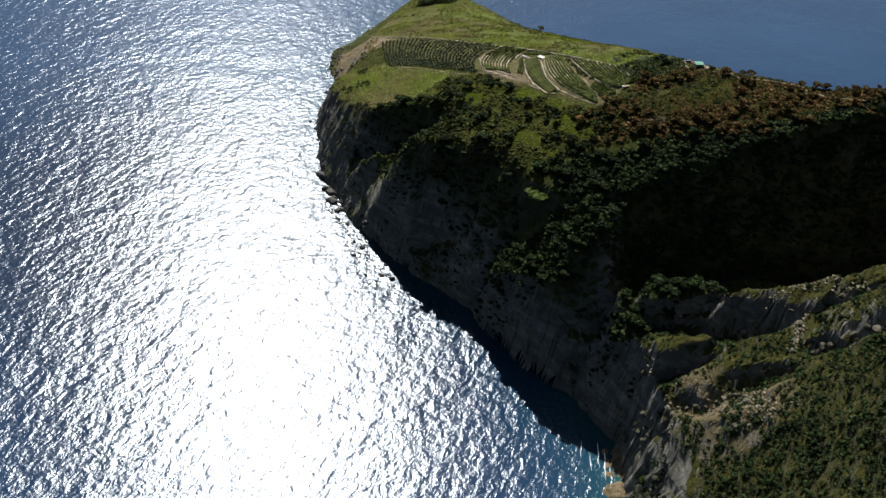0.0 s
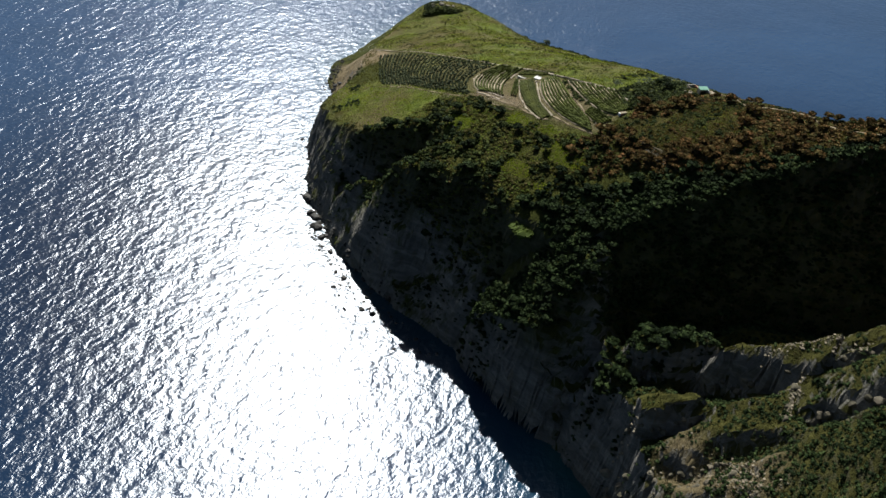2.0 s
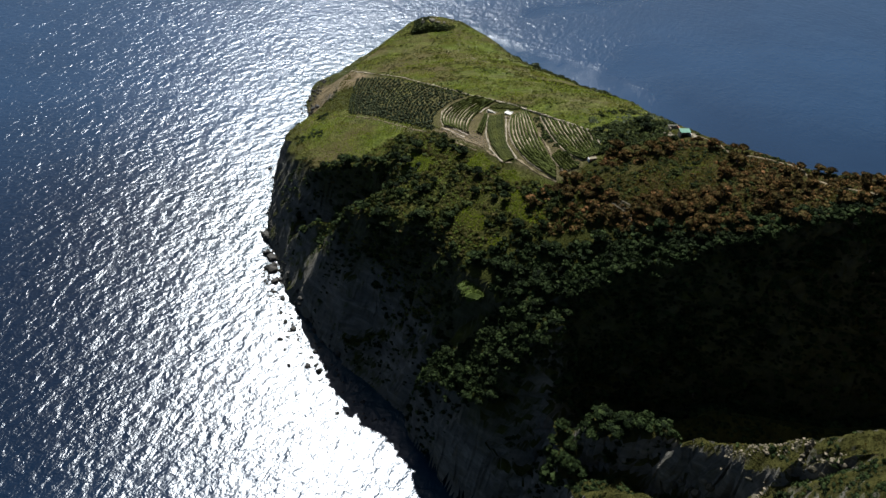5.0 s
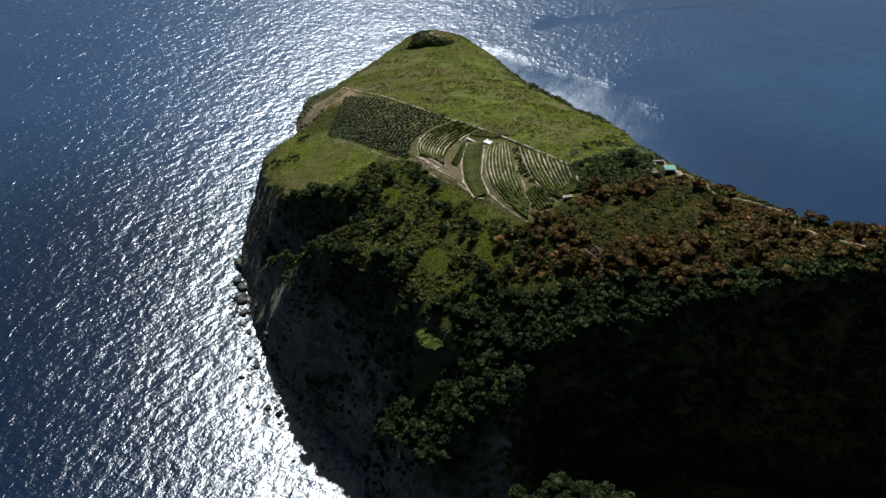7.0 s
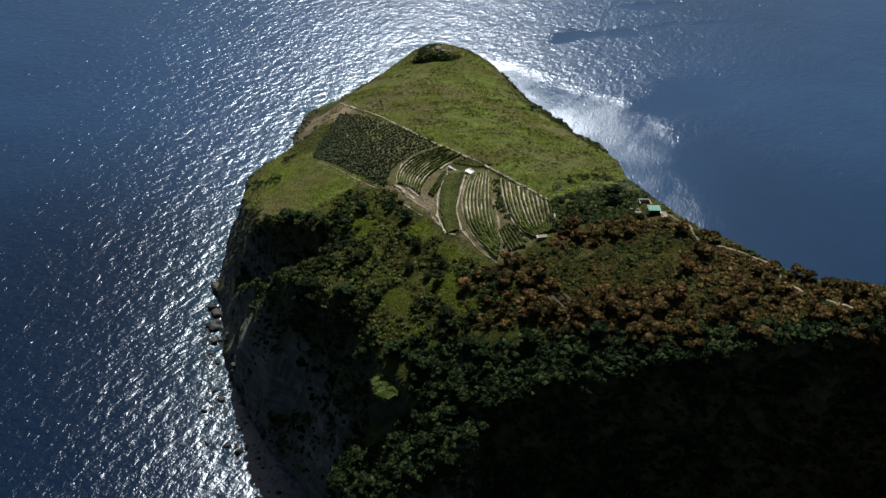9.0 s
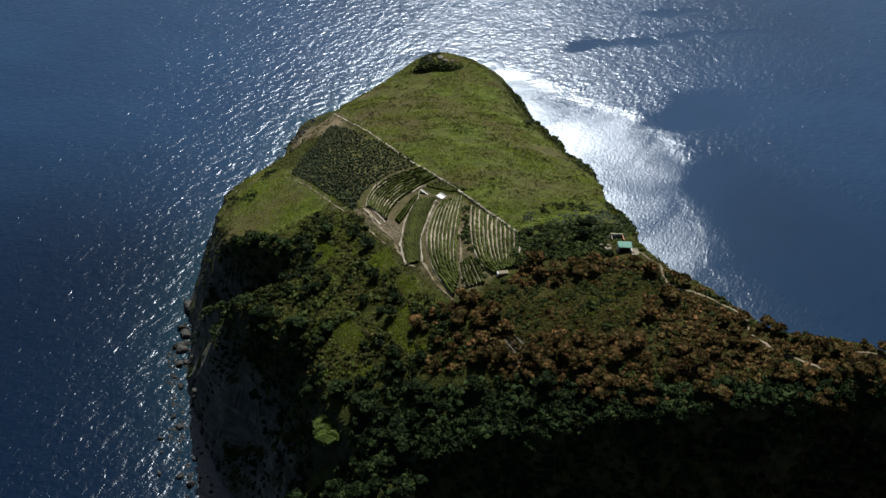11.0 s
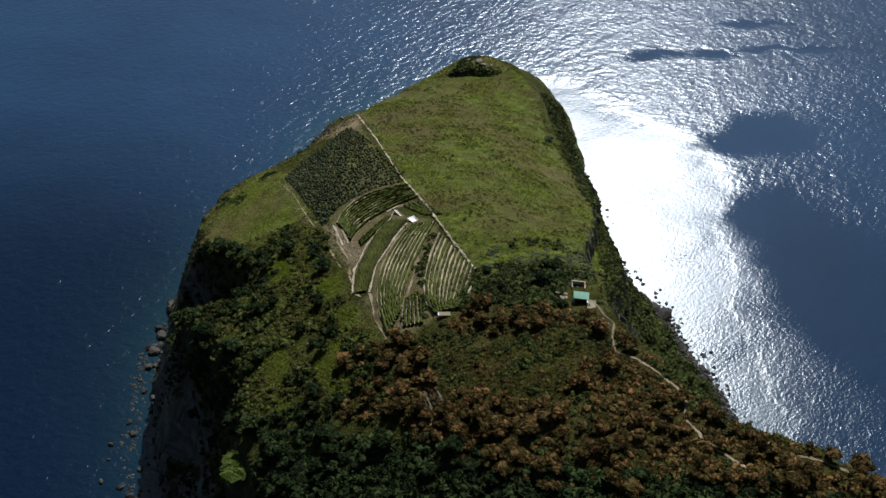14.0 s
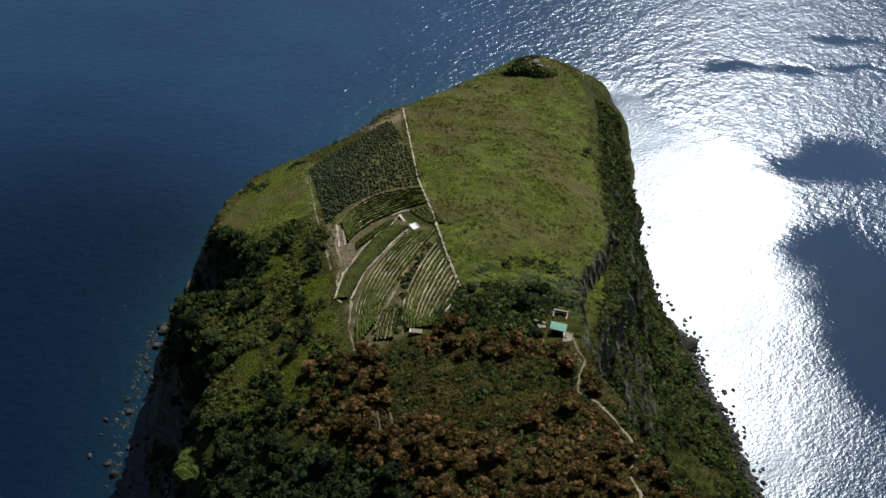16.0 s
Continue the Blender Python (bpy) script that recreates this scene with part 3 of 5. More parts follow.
LEE = [(-14, 752), (10, 748), (29, 738), (60, 740), (90, 729), (105, 714), (118, 692), (122, 660), (139, 632), (153, 607), (164, 580), (182, 536), (205, 470), (150, 470), (60, 600), (0, 700), (-20, 735)]
SLICKS = [(37, 828, 24, 7, 42), (74, 849, 15, 8, 30), (82, 912, 26, 5, 35), (120, 890, 40, 4, 30)]


def build_sea():
    xs = np.concatenate([[-4500, -2500, -1400, -900, -600], np.arange(-440, 440, 4.0), [600, 900, 1400, 2500, 4500]])
    ys = np.concatenate([[-4500, -2000, -900, -400, -100, 100], np.arange(200, 1240, 4.0), [1600, 2400, 4500]])
    sx, sy = np.meshgrid(xs, ys)
    z = 0.22 * rough_noise(sx * 0.9 + sy * 0.5, (sy - sx * 0.5) * 1.5, 34, 11, 3)
    nx = len(xs)
    jj, ii = np.meshgrid(np.arange(len(ys) - 1), np.arange(nx - 1), indexing="ij")
    a = (jj * nx + ii).ravel()
    faces = np.stack([a, a + 1, a + nx + 1, a + nx], -1)
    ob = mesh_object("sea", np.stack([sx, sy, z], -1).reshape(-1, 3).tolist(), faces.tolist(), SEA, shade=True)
    d1, in1 = outline_distance(sx, sy, FOOT)
    d2, in2 = outline_distance(sx, sy, FOOT2)
    d = np.where(in1 | in2, 0, np.minimum(d1, d2))
    float_mask(ob, "shallow", np.exp(-d / 14.0) * (0.35 + 0.65 * smooth(60, 30, np.hypot(sx - 60, sy - 285))))
    off = rough_noise(sx, sy, 40, 77)
    qx, qy = sx + 9 * rough_noise(sx, sy, 30, 170) + 5 * rough_noise(sx, sy, 10, 180), sy + 9 * rough_noise(sx, sy, 30, 175) + 5 * rough_noise(sx, sy, 10, 185)
    calm = np.zeros(sx.shape)
    for outline, full, soft in ((CALM, 0.82, 18), (CALM_NORTH, 0.78, 13), (BREEZELESS, 0.15, 26)):
        dc, inc = outline_distance(qx, qy, outline)
        calm = np.maximum(calm, full * smooth(-soft, soft, np.where(inc, dc, -dc)))
    for cx, cy, rx, ry, turn in SLICKS:
        c, s = math.cos(radians(turn)), math.sin(radians(turn))
        u, v = ((qx - cx) * c + (qy - cy) * s) / rx, ((qy - cy) * c - (qx - cx) * s) / ry
        calm = np.maximum(calm, 0.6 * smooth(1.5, 0.3, np.hypot(u, v)))
    float_mask(ob, "calm", calm)
    # where that haze tint goes into the water colour, less off the east shore
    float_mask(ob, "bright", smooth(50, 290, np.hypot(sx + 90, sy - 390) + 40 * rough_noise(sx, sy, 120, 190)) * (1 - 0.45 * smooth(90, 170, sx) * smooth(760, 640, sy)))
    dl, inl = outline_distance(qx, qy, LEE)
    float_mask(ob, "lee", smooth(-9, 7, np.where(inl, dl, -dl) + 6 * off))
    float_mask(ob, "shelter", smooth(-75, -10, np.where(inl, dl, -dl) + 10 * off) * smooth(700, 650, sy))
    return tagged(ob, "deep blue open sea, wind-rippled and glittering in the sun", "sea", kind="structure")


land = build_land()
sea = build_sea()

# ---- plants ----
def ball(detail):
    bm = bmesh.new()
    bmesh.ops.create_icosphere(bm, subdivisions=detail, radius=1.0)
    v = np.array([p.co[:] for p in bm.verts])
    f = np.array([[p.index for p in q.verts] for q in bm.faces])
    bm.free()
    return v, f


BALL1, BALL2 = ball(1), ball(2)
RNG = np.random.RandomState(5)


def ragged(base, amount, rng):
    v, f = base
    return v * (1 + amount * (rng.rand(len(v), 1) * 2 - 1)), f


def joined(pieces):
    vs, fs, n = [], [], 0
    for v, f in pieces:
        vs.append(v)
        fs.append(f + n)
        n += len(v)
    return np.concatenate(vs), np.concatenate(fs)


def sprays(count, centre, radius, size, rng):
    """Loose leaf sprays: small triangles standing out of a rounded mass."""
    d = rng.normal(size=(count, 3))
    d[:, 2] = np.abs(d[:, 2]) - 0.25
    d /= np.linalg.norm(d, axis=1)[:, None]
    p = np.asarray(centre) + d * np.asarray(radius) * (0.85 + 0.35 * rng.rand(count, 1))
    t = rng.normal(size=(count, 3))
    t -= (t * d).sum(1)[:, None] * d * 0.4
    t /= np.linalg.norm(t, axis=1)[:, None]
    w = np.cross(d, t)
    s = size * (0.6 + 0.8 * rng.rand(count, 1))
    v = np.stack([p - t * s, p + t * s, p + d * s * 1.3 + w * s * 0.5], 1).reshape(-1, 3)
    return v, np.arange(3 * count).reshape(-1, 3)


def bush_shape(lobes, rng, leaves=26, low=0.62, base=BALL1):
    """A bush about 1 m in radius, of uneven leafy lobes, its foot at z = 0."""
    out = []
    for k in range(lobes):
        a, r = rng.rand() * 6.283, (0.0 if k == 0 else 0.35 + 0.45 * rng.rand())
        size = (0.62 if k == 0 else 0.30 + 0.30 * rng.rand())
        c = np.array([math.cos(a) * r, math.sin(a) * r, low * size * 0.75 + (0.12 * rng.rand() if k else 0)])
        v, f = ragged(base, 0.42, rng)
        rad = np.array([size, size, size * low * (0.85 + 0.4 * rng.rand())])
        out.append((v * rad + c, f))
        if leaves:
            out.append(sprays(leaves, c, rad, 0.15, rng))
    return joined(out)


BUSHES = [bush_shape(2 + k % 3, np.random.RandomState(100 + k), 20) for k in range(9)]
TUFTS = [joined([sprays(12, (0, 0, 0.15), (0.55, 0.55, 0.5), 0.34, np.random.RandomState(200 + k))]) for k in range(4)]


def fast_mesh(name, v, f, mat, smooth_shade=False):
    me = bpy.data.meshes.new(name)
    n, k = len(f), f.shape[1]
    me.vertices.add(len(v))
    me.vertices.foreach_set("co", np.asarray(v, np.float32).ravel())
    me.loops.add(n * k)
    me.loops.foreach_set("vertex_index", np.asarray(f, np.int32).ravel())
    me.polygons.add(n)
    me.polygons.foreach_set("loop_start", np.arange(0, n * k, k, dtype=np.int32))
    me.polygons.foreach_set("loop_total", np.full(n, k, np.int32))
    me.polygons.foreach_set("use_smooth", np.full(n, smooth_shade))
    me.materials.append(mat)
    me.update(calc_edges=True)
    me.validate()
    return me


def scattered(name, label, category, shapes, spots, mat):
    """Many plants or stones past counting, as one mesh. spots: rows of x, y, radius, height factor."""
    z = np.maximum(ground(spots[:, 0], spots[:, 1]), -0.35)
    pieces = []
    for k, shape in enumerate(shapes):
        mine = spots[k::len(shapes)]
        zz = z[k::len(shapes)]
        if not len(mine):
            continue
        a = RNG.rand(len(mine)) * 6.283
        v, f = shape
        c, s = np.cos(a)[:, None], np.sin(a)[:, None]
        r = mine[:, 2:3]
        x = (v[None, :, 0] * c - v[None, :, 1] * s) * r + mine[:, 0:1]
        y = (v[None, :, 0] * s + v[None, :, 1] * c) * r + mine[:, 1:2]
        h = v[None, :, 2] * r * mine[:, 3:4] + zz[:, None] - 0.12 * r
        pieces.append((np.stack([x, y, h], -1).reshape(-1, 3), (f[None] + (np.arange(len(mine)) * len(v))[:, None, None]).reshape(-1, 3)))
    v, f = joined(pieces)
    return tagged(new(name, fast_mesh(name, v, f, mat)), label, category, kind="stuff")


def slope_at(x, y):
    return np.hypot(ground(x + 1.5, y) - ground(x - 1.5, y), ground(x, y + 1.5) - ground(x, y - 1.5)) / 3


def corridor(points, wide):
    """The outline of a strip along a line."""
    p = np.asarray(points, float)
    t = np.gradient(p, axis=0)
    n = np.stack([-t[:, 1], t[:, 0]], -1) / np.linalg.norm(t, axis=1)[:, None] * wide
    return [tuple(q) for q in p + n] + [tuple(q) for q in (p - n)[::-1]]


HUT_PATH = [(115, 444), (119, 439), (123, 436), (124.7, 429), (127.5, 423)]
RIDGE_PATH = [(127.5, 423), (134, 421), (139.2, 418), (146.7, 412.9), (150.1, 408), (151.2, 402.3), (155.7, 398.2), (161, 394), (167.5, 390.5), (176, 383.5)]
CREST_PATH = [(170, 401), (174, 398), (178, 398), (183, 399), (193, 399), (205, 400)]
PATHS = [corridor(HUT_PATH, 1.0), corridor(RIDGE_PATH, 1.0), corridor(CREST_PATH, 0.9)]


def spots_in(outline, spacing, seed, radius=(0.8, 2.0), clump=0.0, clump_size=14, steepest=9.0, flattest=-1.0, high=(0.8, 1.2), keep_out=()):
    """Random spots inside an outline, thinned to clumps."""
    rng = np.random.RandomState(seed)
    o = np.array(outline, float)
    lo, hi = o.min(0), o.max(0)
    n = int(np.prod(hi - lo) / spacing**2)
    x, y = lo[0] + rng.rand(n) * (hi[0] - lo[0]), lo[1] + rng.rand(n) * (hi[1] - lo[1])
    d, ok = outline_distance(x + 2.4 * rough_noise(x, y, 10, 301), y + 2.4 * rough_noise(x, y, 10, 305), outline)
    s = slope_at(x, y)
    ok &= (soft_noise(x, y, clump_size, seed + 1) + 0.5 * soft_noise(x, y, clump_size / 2.3, seed + 2) > clump) & (s < steepest) & (s > flattest) & (ground(x, y) > 2.5)
    for out in (*keep_out, *PATHS):
        ok &= ~inside(x, y, out)
    x, y = x[ok], y[ok]
    r = radius[0] + (radius[1] - radius[0]) * rng.rand(len(x)) ** 1.6
    return np.stack([x, y, r, high[0] + (high[1] - high[0]) * rng.rand(len(x))], -1)


SOUTH_WOOD = [(20, 366), (22, 354), (40, 338), (62, 336), (95, 350), (130, 352), (165, 368), (205, 378), (205, 392), (160, 385), (120, 378), (92, 384), (70, 378), (52, 388), (38, 380)]
WEST_SCRUB = [(-44, 458), (-28, 452), (-12, 468), (8, 464), (26, 440), (42, 424), (58, 410), (72, 398), (60, 384), (38, 380), (28, 370), (12, 384), (-6, 400), (-22, 410), (-34, 425), (-52, 452)]
RUST_WOOD = [(52, 404), (62, 411), (74, 418), (88, 440), (104, 440), (120, 432), (150, 412), (175, 402), (205, 400), (205, 385), (165, 376), (120, 372), (84, 384), (58, 384)]
THICKET = [(76, 428), (74, 452), (82, 458), (96, 462), (108, 462), (103, 450), (106, 440), (92, 434)]
RIDGE_EDGE = [(116, 446), (126, 440), (150, 420), (172, 406), (205, 402), (205, 396), (165, 398), (140, 412), (125, 424), (113, 438)]
RUST_SOUTH = [(62, 386), (84, 385), (120, 374), (165, 378), (205, 387), (205, 398), (165, 400), (140, 402), (112, 398), (82, 399)]
THICKET_NORTH = [(70, 457), (78, 478), (93, 484), (109, 468), (110, 452), (103, 449), (84, 446)]
CLEARINGS = [[(74, 416), (84, 410), (99, 424), (113, 430), (122, 415), (119, 402), (106, 393), (91, 396), (98, 404), (90, 412), (80, 405)], [(101, 411), (106, 426), (116, 431), (122, 427), (120, 417), (108, 410)], [(118, 401), (123, 407), (129, 400), (134, 388), (127, 385)], [(78, 404), (82, 416), (93, 409), (101, 397), (95, 392)]]
EAST_SLOPE = [(112, 470), (120, 446), (140, 428), (170, 405), (205, 402), (205, 470), (165, 522), (130, 558), (100, 588), (74, 628), (40, 668), (10, 712), (5, 690), (45, 612), (80, 545), (98, 508)]
CLIFF_WEST = [(70, 303), (38, 326), (10, 354), (-28, 398), (-62, 446), (-84, 530), (-90, 600), (-72, 600), (-50, 460), (-18, 414), (12, 390), (50, 352), (120, 362), (200, 384), (200, 350), (112, 338)]

LEDGE_TOPS = [ledge[0] for ledge in LEDGES]
SEA_CLIFF = [(61, 303), (75, 293), (85, 284), (87, 268), (86, 245), (97, 245), (98, 264), (93, 285), (82, 303), (74, 316)]
NEAR_SOUTH = [(90, 190), (106, 130), (124, 60), (120, -20), (212, -20), (212, 185)]
VINE_GAP = [(47, 468), (49.5, 469), (55.5, 450), (60, 440), (65, 432), (71, 424), (69.5, 421.5), (63, 431), (58, 438), (53, 449)]
POINT_ROCK = [(-45, 673), (-30, 675), (-20, 679), (-17, 685), (-23, 684), (-34, 681), (-38, 687), (-36, 697), (-44, 694)]

SPUR_WOOD = [(19, 355), (24, 348), (36, 337), (50, 328), (62, 333), (66, 366), (44, 378), (34, 372), (27, 362)]
PINE_SPOT = [(33, 357), (46, 356), (46, 374), (33, 376)]
TRENCH_EDGE = [(-60, 462), (-48, 438), (-20, 430), (0, 423), (9, 433), (-4, 447), (-30, 457)]
WEST_RIM = [(-38, 426), (-20, 409), (12, 385), (28, 370), (35, 380), (14, 400), (-14, 421)]

# ---- scattered growth ----
scattered("scrub_west", "dense dark green scrub on the western slope", "shrubs", BUSHES, np.concatenate([
    spots_in(WEST_SCRUB, 1.5, 11, (0.4, 2.3), 0.0, 7, high=(0.8, 1.5), keep_out=GREENS), spots_in(NEAR_SOUTH, 4.0, 13, (0.8, 2.0), -0.2, 16)]), LEAF)
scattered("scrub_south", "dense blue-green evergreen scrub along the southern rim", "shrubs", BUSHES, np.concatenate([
    spots_in(SOUTH_WOOD, 1.4, 12, (0.6, 2.1), -0.8, 11, high=(0.9, 1.5), keep_out=(PINE_SPOT,)), spots_in(SPUR_WOOD, 1.05, 14, (0.5, 1.8), -2, high=(0.9, 1.4), keep_out=(PINE_SPOT,))]), HOLM_SHADE)
scattered("scrub_fresh", "fresh green low scrub and herbs between darker bushes", "shrubs", BUSHES, np.concatenate([
    spots_in(WEST_SCRUB, 1.3, 21, (0.3, 1.0), -0.25, 7, high=(0.45, 0.8), keep_out=GREENS), spots_in(EAST_SLOPE, 7.0, 24, (0.5, 1.1), 0.2, 18, high=(0.5, 0.8))]), FRESH)
scattered("scrub_olive", "low olive-green bushes on the western slope", "shrubs", BUSHES, spots_in(WEST_SCRUB, 1.35, 25, (0.4, 1.5), -0.3, 6, high=(0.7, 1.2), keep_out=GREENS), HERB)
scattered("scrub_rust", "rust-brown dry scrub covering the ridge", "shrubs", BUSHES, np.concatenate([spots_in(RUST_SOUTH, 1.6, 33, (0.5, 1.9), -0.15, 8), spots_in(RIDGE_EDGE, 2.2, 34, (0.4, 1.4), 0.0, 8), spots_in(RUST_WOOD, 1.25, 31, (0.35, 1.7), -0.05, 9, keep_out=CLEARINGS), spots_in(CLEARINGS[0], 2.3, 38, (0.3, 1.1), 0.0, 5)]), RUSTY)
scattered("scrub_mixed", "dark green bushes among the dry scrub", "shrubs", BUSHES, np.concatenate([
    spots_in(RUST_WOOD, 1.7, 35, (0.3, 1.5), 0.0, 8), spots_in(CLEARINGS[0], 2.0, 39, (0.3, 1.1), -0.1, 5), spots_in(THICKET, 1.5, 36, (0.9, 2.2), -0.8), spots_in(VINE_GAP, 1.1, 37, (0.5, 1.3), -0.5, 5), np.array([(57.3, 426.1, 1.4, 1.2), (58.5, 424, 1.1, 1), (65.8, 430.4, 1.4, 1.2), (65, 432, 1.2, 1), (66.5, 428.5, 1.2, 1), (63.5, 420.5, 1.3, 1), (51.9, 458.4, 1.5, 1), (53.4, 457, 1.2, 1), (53.3, 445.8, 1.4, 1)])]), LEAF)
scattered("scrub_east", "wind-cut green scrub on the steep eastern slope", "shrubs", BUSHES, np.concatenate([spots_in(EAST_SLOPE, 1.45, 41, (0.5, 2.1), -0.45, 9, high=(0.7, 1.2)), spots_in(THICKET_NORTH, 1.6, 43, (0.4, 1.3), 0.05, 7), spots_in(RIDGE_EDGE, 1.7, 46, (0.4, 1.5), -0.05, 7), spots_in(POINT_ROCK, 1.1, 42, (0.8, 2.0), -2)]), LEAF)
scattered("scrub_clearing", "low dull green bushes in the clearings of the ridge", "shrubs", BUSHES, np.concatenate([spots_in(g, 1.5, 96 + k, (0.25, 0.9), -0.3, 5, high=(0.6, 1.0)) for k, g in enumerate(CLEARINGS)]), HERB)
scattered("scrub_grey", "low grey-green shrubs at the meadow's southern edge", "shrubs", BUSHES, np.concatenate([spots_in(THICKET_NORTH, 1.4, 44, (0.4, 1.3), -0.25, 8, high=(0.6, 0.9)), spots_in(THICKET, 2.2, 45, (0.5, 1.5), -0.2, 8)]), OLIVE)
# near scrub gets the darker leaf colour in place of the slope's shade
scattered("scrub_near", "dark green low scrub covering the slope across the cove", "shrubs", BUSHES, np.concatenate([spots_in(NEAR_SLOPE, 1.15, 51, (0.35, 1.35), -0.5, 7, steepest=2.0, high=(0.7, 1.2), keep_out=LEDGE_TOPS), *[spots_in(g, 1.7, 53 + k, (0.3, 1.1), 0.0, 6, steepest=1.5) for k, g in enumerate(LEDGE_TOPS)], spots_in(NEAR_GREEN, 1.3, 58, (0.4, 1.3), -0.8, 7), spots_in(LEDGE_TOPS[0], 1.2, 57, (0.6, 1.7), -2), spots_in(SEA_CLIFF, 1.5, 52, (0.4, 1.5), -0.1, 6)]), HOLM_SHADE)
# dark leaves packed over DARK_CLIFF deepen the south cliff's shade by colour
scattered("scrub_cliff", "dark bushes clinging to the cliff ledges", "shrubs", BUSHES, np.concatenate([spots_in(CLIFF_WEST, 1.5, 61, (0.4, 1.3), 0.35, 9), spots_in(TRENCH_EDGE, 1.5, 63, (0.6, 2.1), -0.45, 7), spots_in(WEST_RIM, 1.6, 64, (0.6, 2.0), -0.3, 7, keep_out=(PINE_SPOT,)), spots_in(DARK_CLIFF, 1.15, 62, (0.8, 2.3), -2, 12)]), HOLM_SHADE)
scattered("tufts", "dark low tufts dotted over the grassy meadow", "tufts", TUFTS, np.concatenate([
    spots_in(MEADOW, 1.6, 71, (0.3, 0.85), 0.0, 8, keep_out=(FIELDS,)), spots_in(WEST_MEADOW, 2.2, 72, (0.2, 0.55), -0.1)]), LEAF)
LOW = [joined([sprays(9, (0, 0, 0.05), (0.6, 0.6, 0.35), 0.30, np.random.RandomState(220 + k))]) for k in range(4)]
scattered("meadow_grass", "coarse yellow-green grass clumps of the meadow", "grass", LOW, np.concatenate([
    spots_in(MEADOW, 1.0, 73, (0.3, 0.75), -0.2, 12, keep_out=(FIELDS,)), spots_in(WEST_MEADOW, 1.2, 74, (0.3, 0.7), -0.6), spots_in(WEST_SCRUB, 0.95, 80, (0.35, 0.8), -0.6, 11), *[spots_in(g, 0.9, 83, (0.3, 0.7), -0.5, 6) for g in CLEARINGS], spots_in(FIELDS, 2.0, 81, (0.2, 0.5), -0.2, 7)]), MEADOW_GRASS)
scattered("lush_grass", "lush bright green grass in clearings of the scrub", "grass", LOW, np.concatenate([spots_in(g, 0.5, 82 + k, (0.35, 0.8), -0.9, 6) for k, g in enumerate(GREENS)] + [spots_in(WEST_MEADOW, 1.0, 88, (0.3, 0.75), -0.1, 9), spots_in(MEADOW, 1.15, 89, (0.3, 0.7), 0.12, 16, keep_out=(FIELDS,))]), FRESH_GRASS)
scattered("dry_herbs", "dry brown herbs and twigs under the scrub of the ridge", "herbs", LOW, np.concatenate([spots_in(RUST_WOOD, 0.95, 79, (0.4, 1.0), -0.1, 9), spots_in(NEAR_SLOPE, 2.0, 84, (0.3, 0.8), 0.0, 8, steepest=1.9)]), DRY_HERB)
# ground plants here are painted darker for the slope's shade
scattered("heath", "dull green heath covering the ledges of the slope across the cove", "heath", LOW, spots_in(NEAR_SLOPE, 0.9, 97, (0.3, 0.8), -0.8, 8, steepest=2.2), HEATH_SHADE)
scattered("herbs", "low olive-green herbs covering the ground between bushes", "herbs", LOW, np.concatenate([
    spots_in(RIM, 1.05, 75, (0.35, 0.95), -0.75, 9, keep_out=(FIELDS, MEADOW, WEST_MEADOW, *GREENS)), spots_in(EAST_SLOPE, 1.3, 77, (0.4, 1.0), -0.7, 9)]), HERB)
# ---- terraced fields ----
def part(name, v, f, mat, parent, label="", shade=False):
    """Links one mesh as a part of a thing (or of a part)."""
    ob = new(name, fast_mesh(name, np.asarray(v, float), np.asarray(f), mat, shade))
    ob.parent = parent
    return tagged(ob, label) if label else ob


def thing(name, label, category, group="", at=None):
    e = new(name)
    if at is not None:
        e.matrix_basis = at
    return tagged(e, label, category, group)


def bend(a, b, c, n):
    """Points on a curve from a by way of b to c."""
    t = np.linspace(0, 1, n)[:, None]
    a, b, c = (np.asarray(p, float) for p in (a, b, c))
    k = 2 * b - (a + c) / 2
    return (1 - t) ** 2 * a + 2 * t * (1 - t) * k + t**2 * c


def polyline(points, step):
    p = np.asarray(points, float)
    d = np.r_[0, np.cumsum(np.hypot(*np.diff(p, axis=0).T))]
    t = np.linspace(0, d[-1], max(2, int(d[-1] / step)))
    return np.stack([np.interp(t, d, p[:, 0]), np.interp(t, d, p[:, 1])], -1)


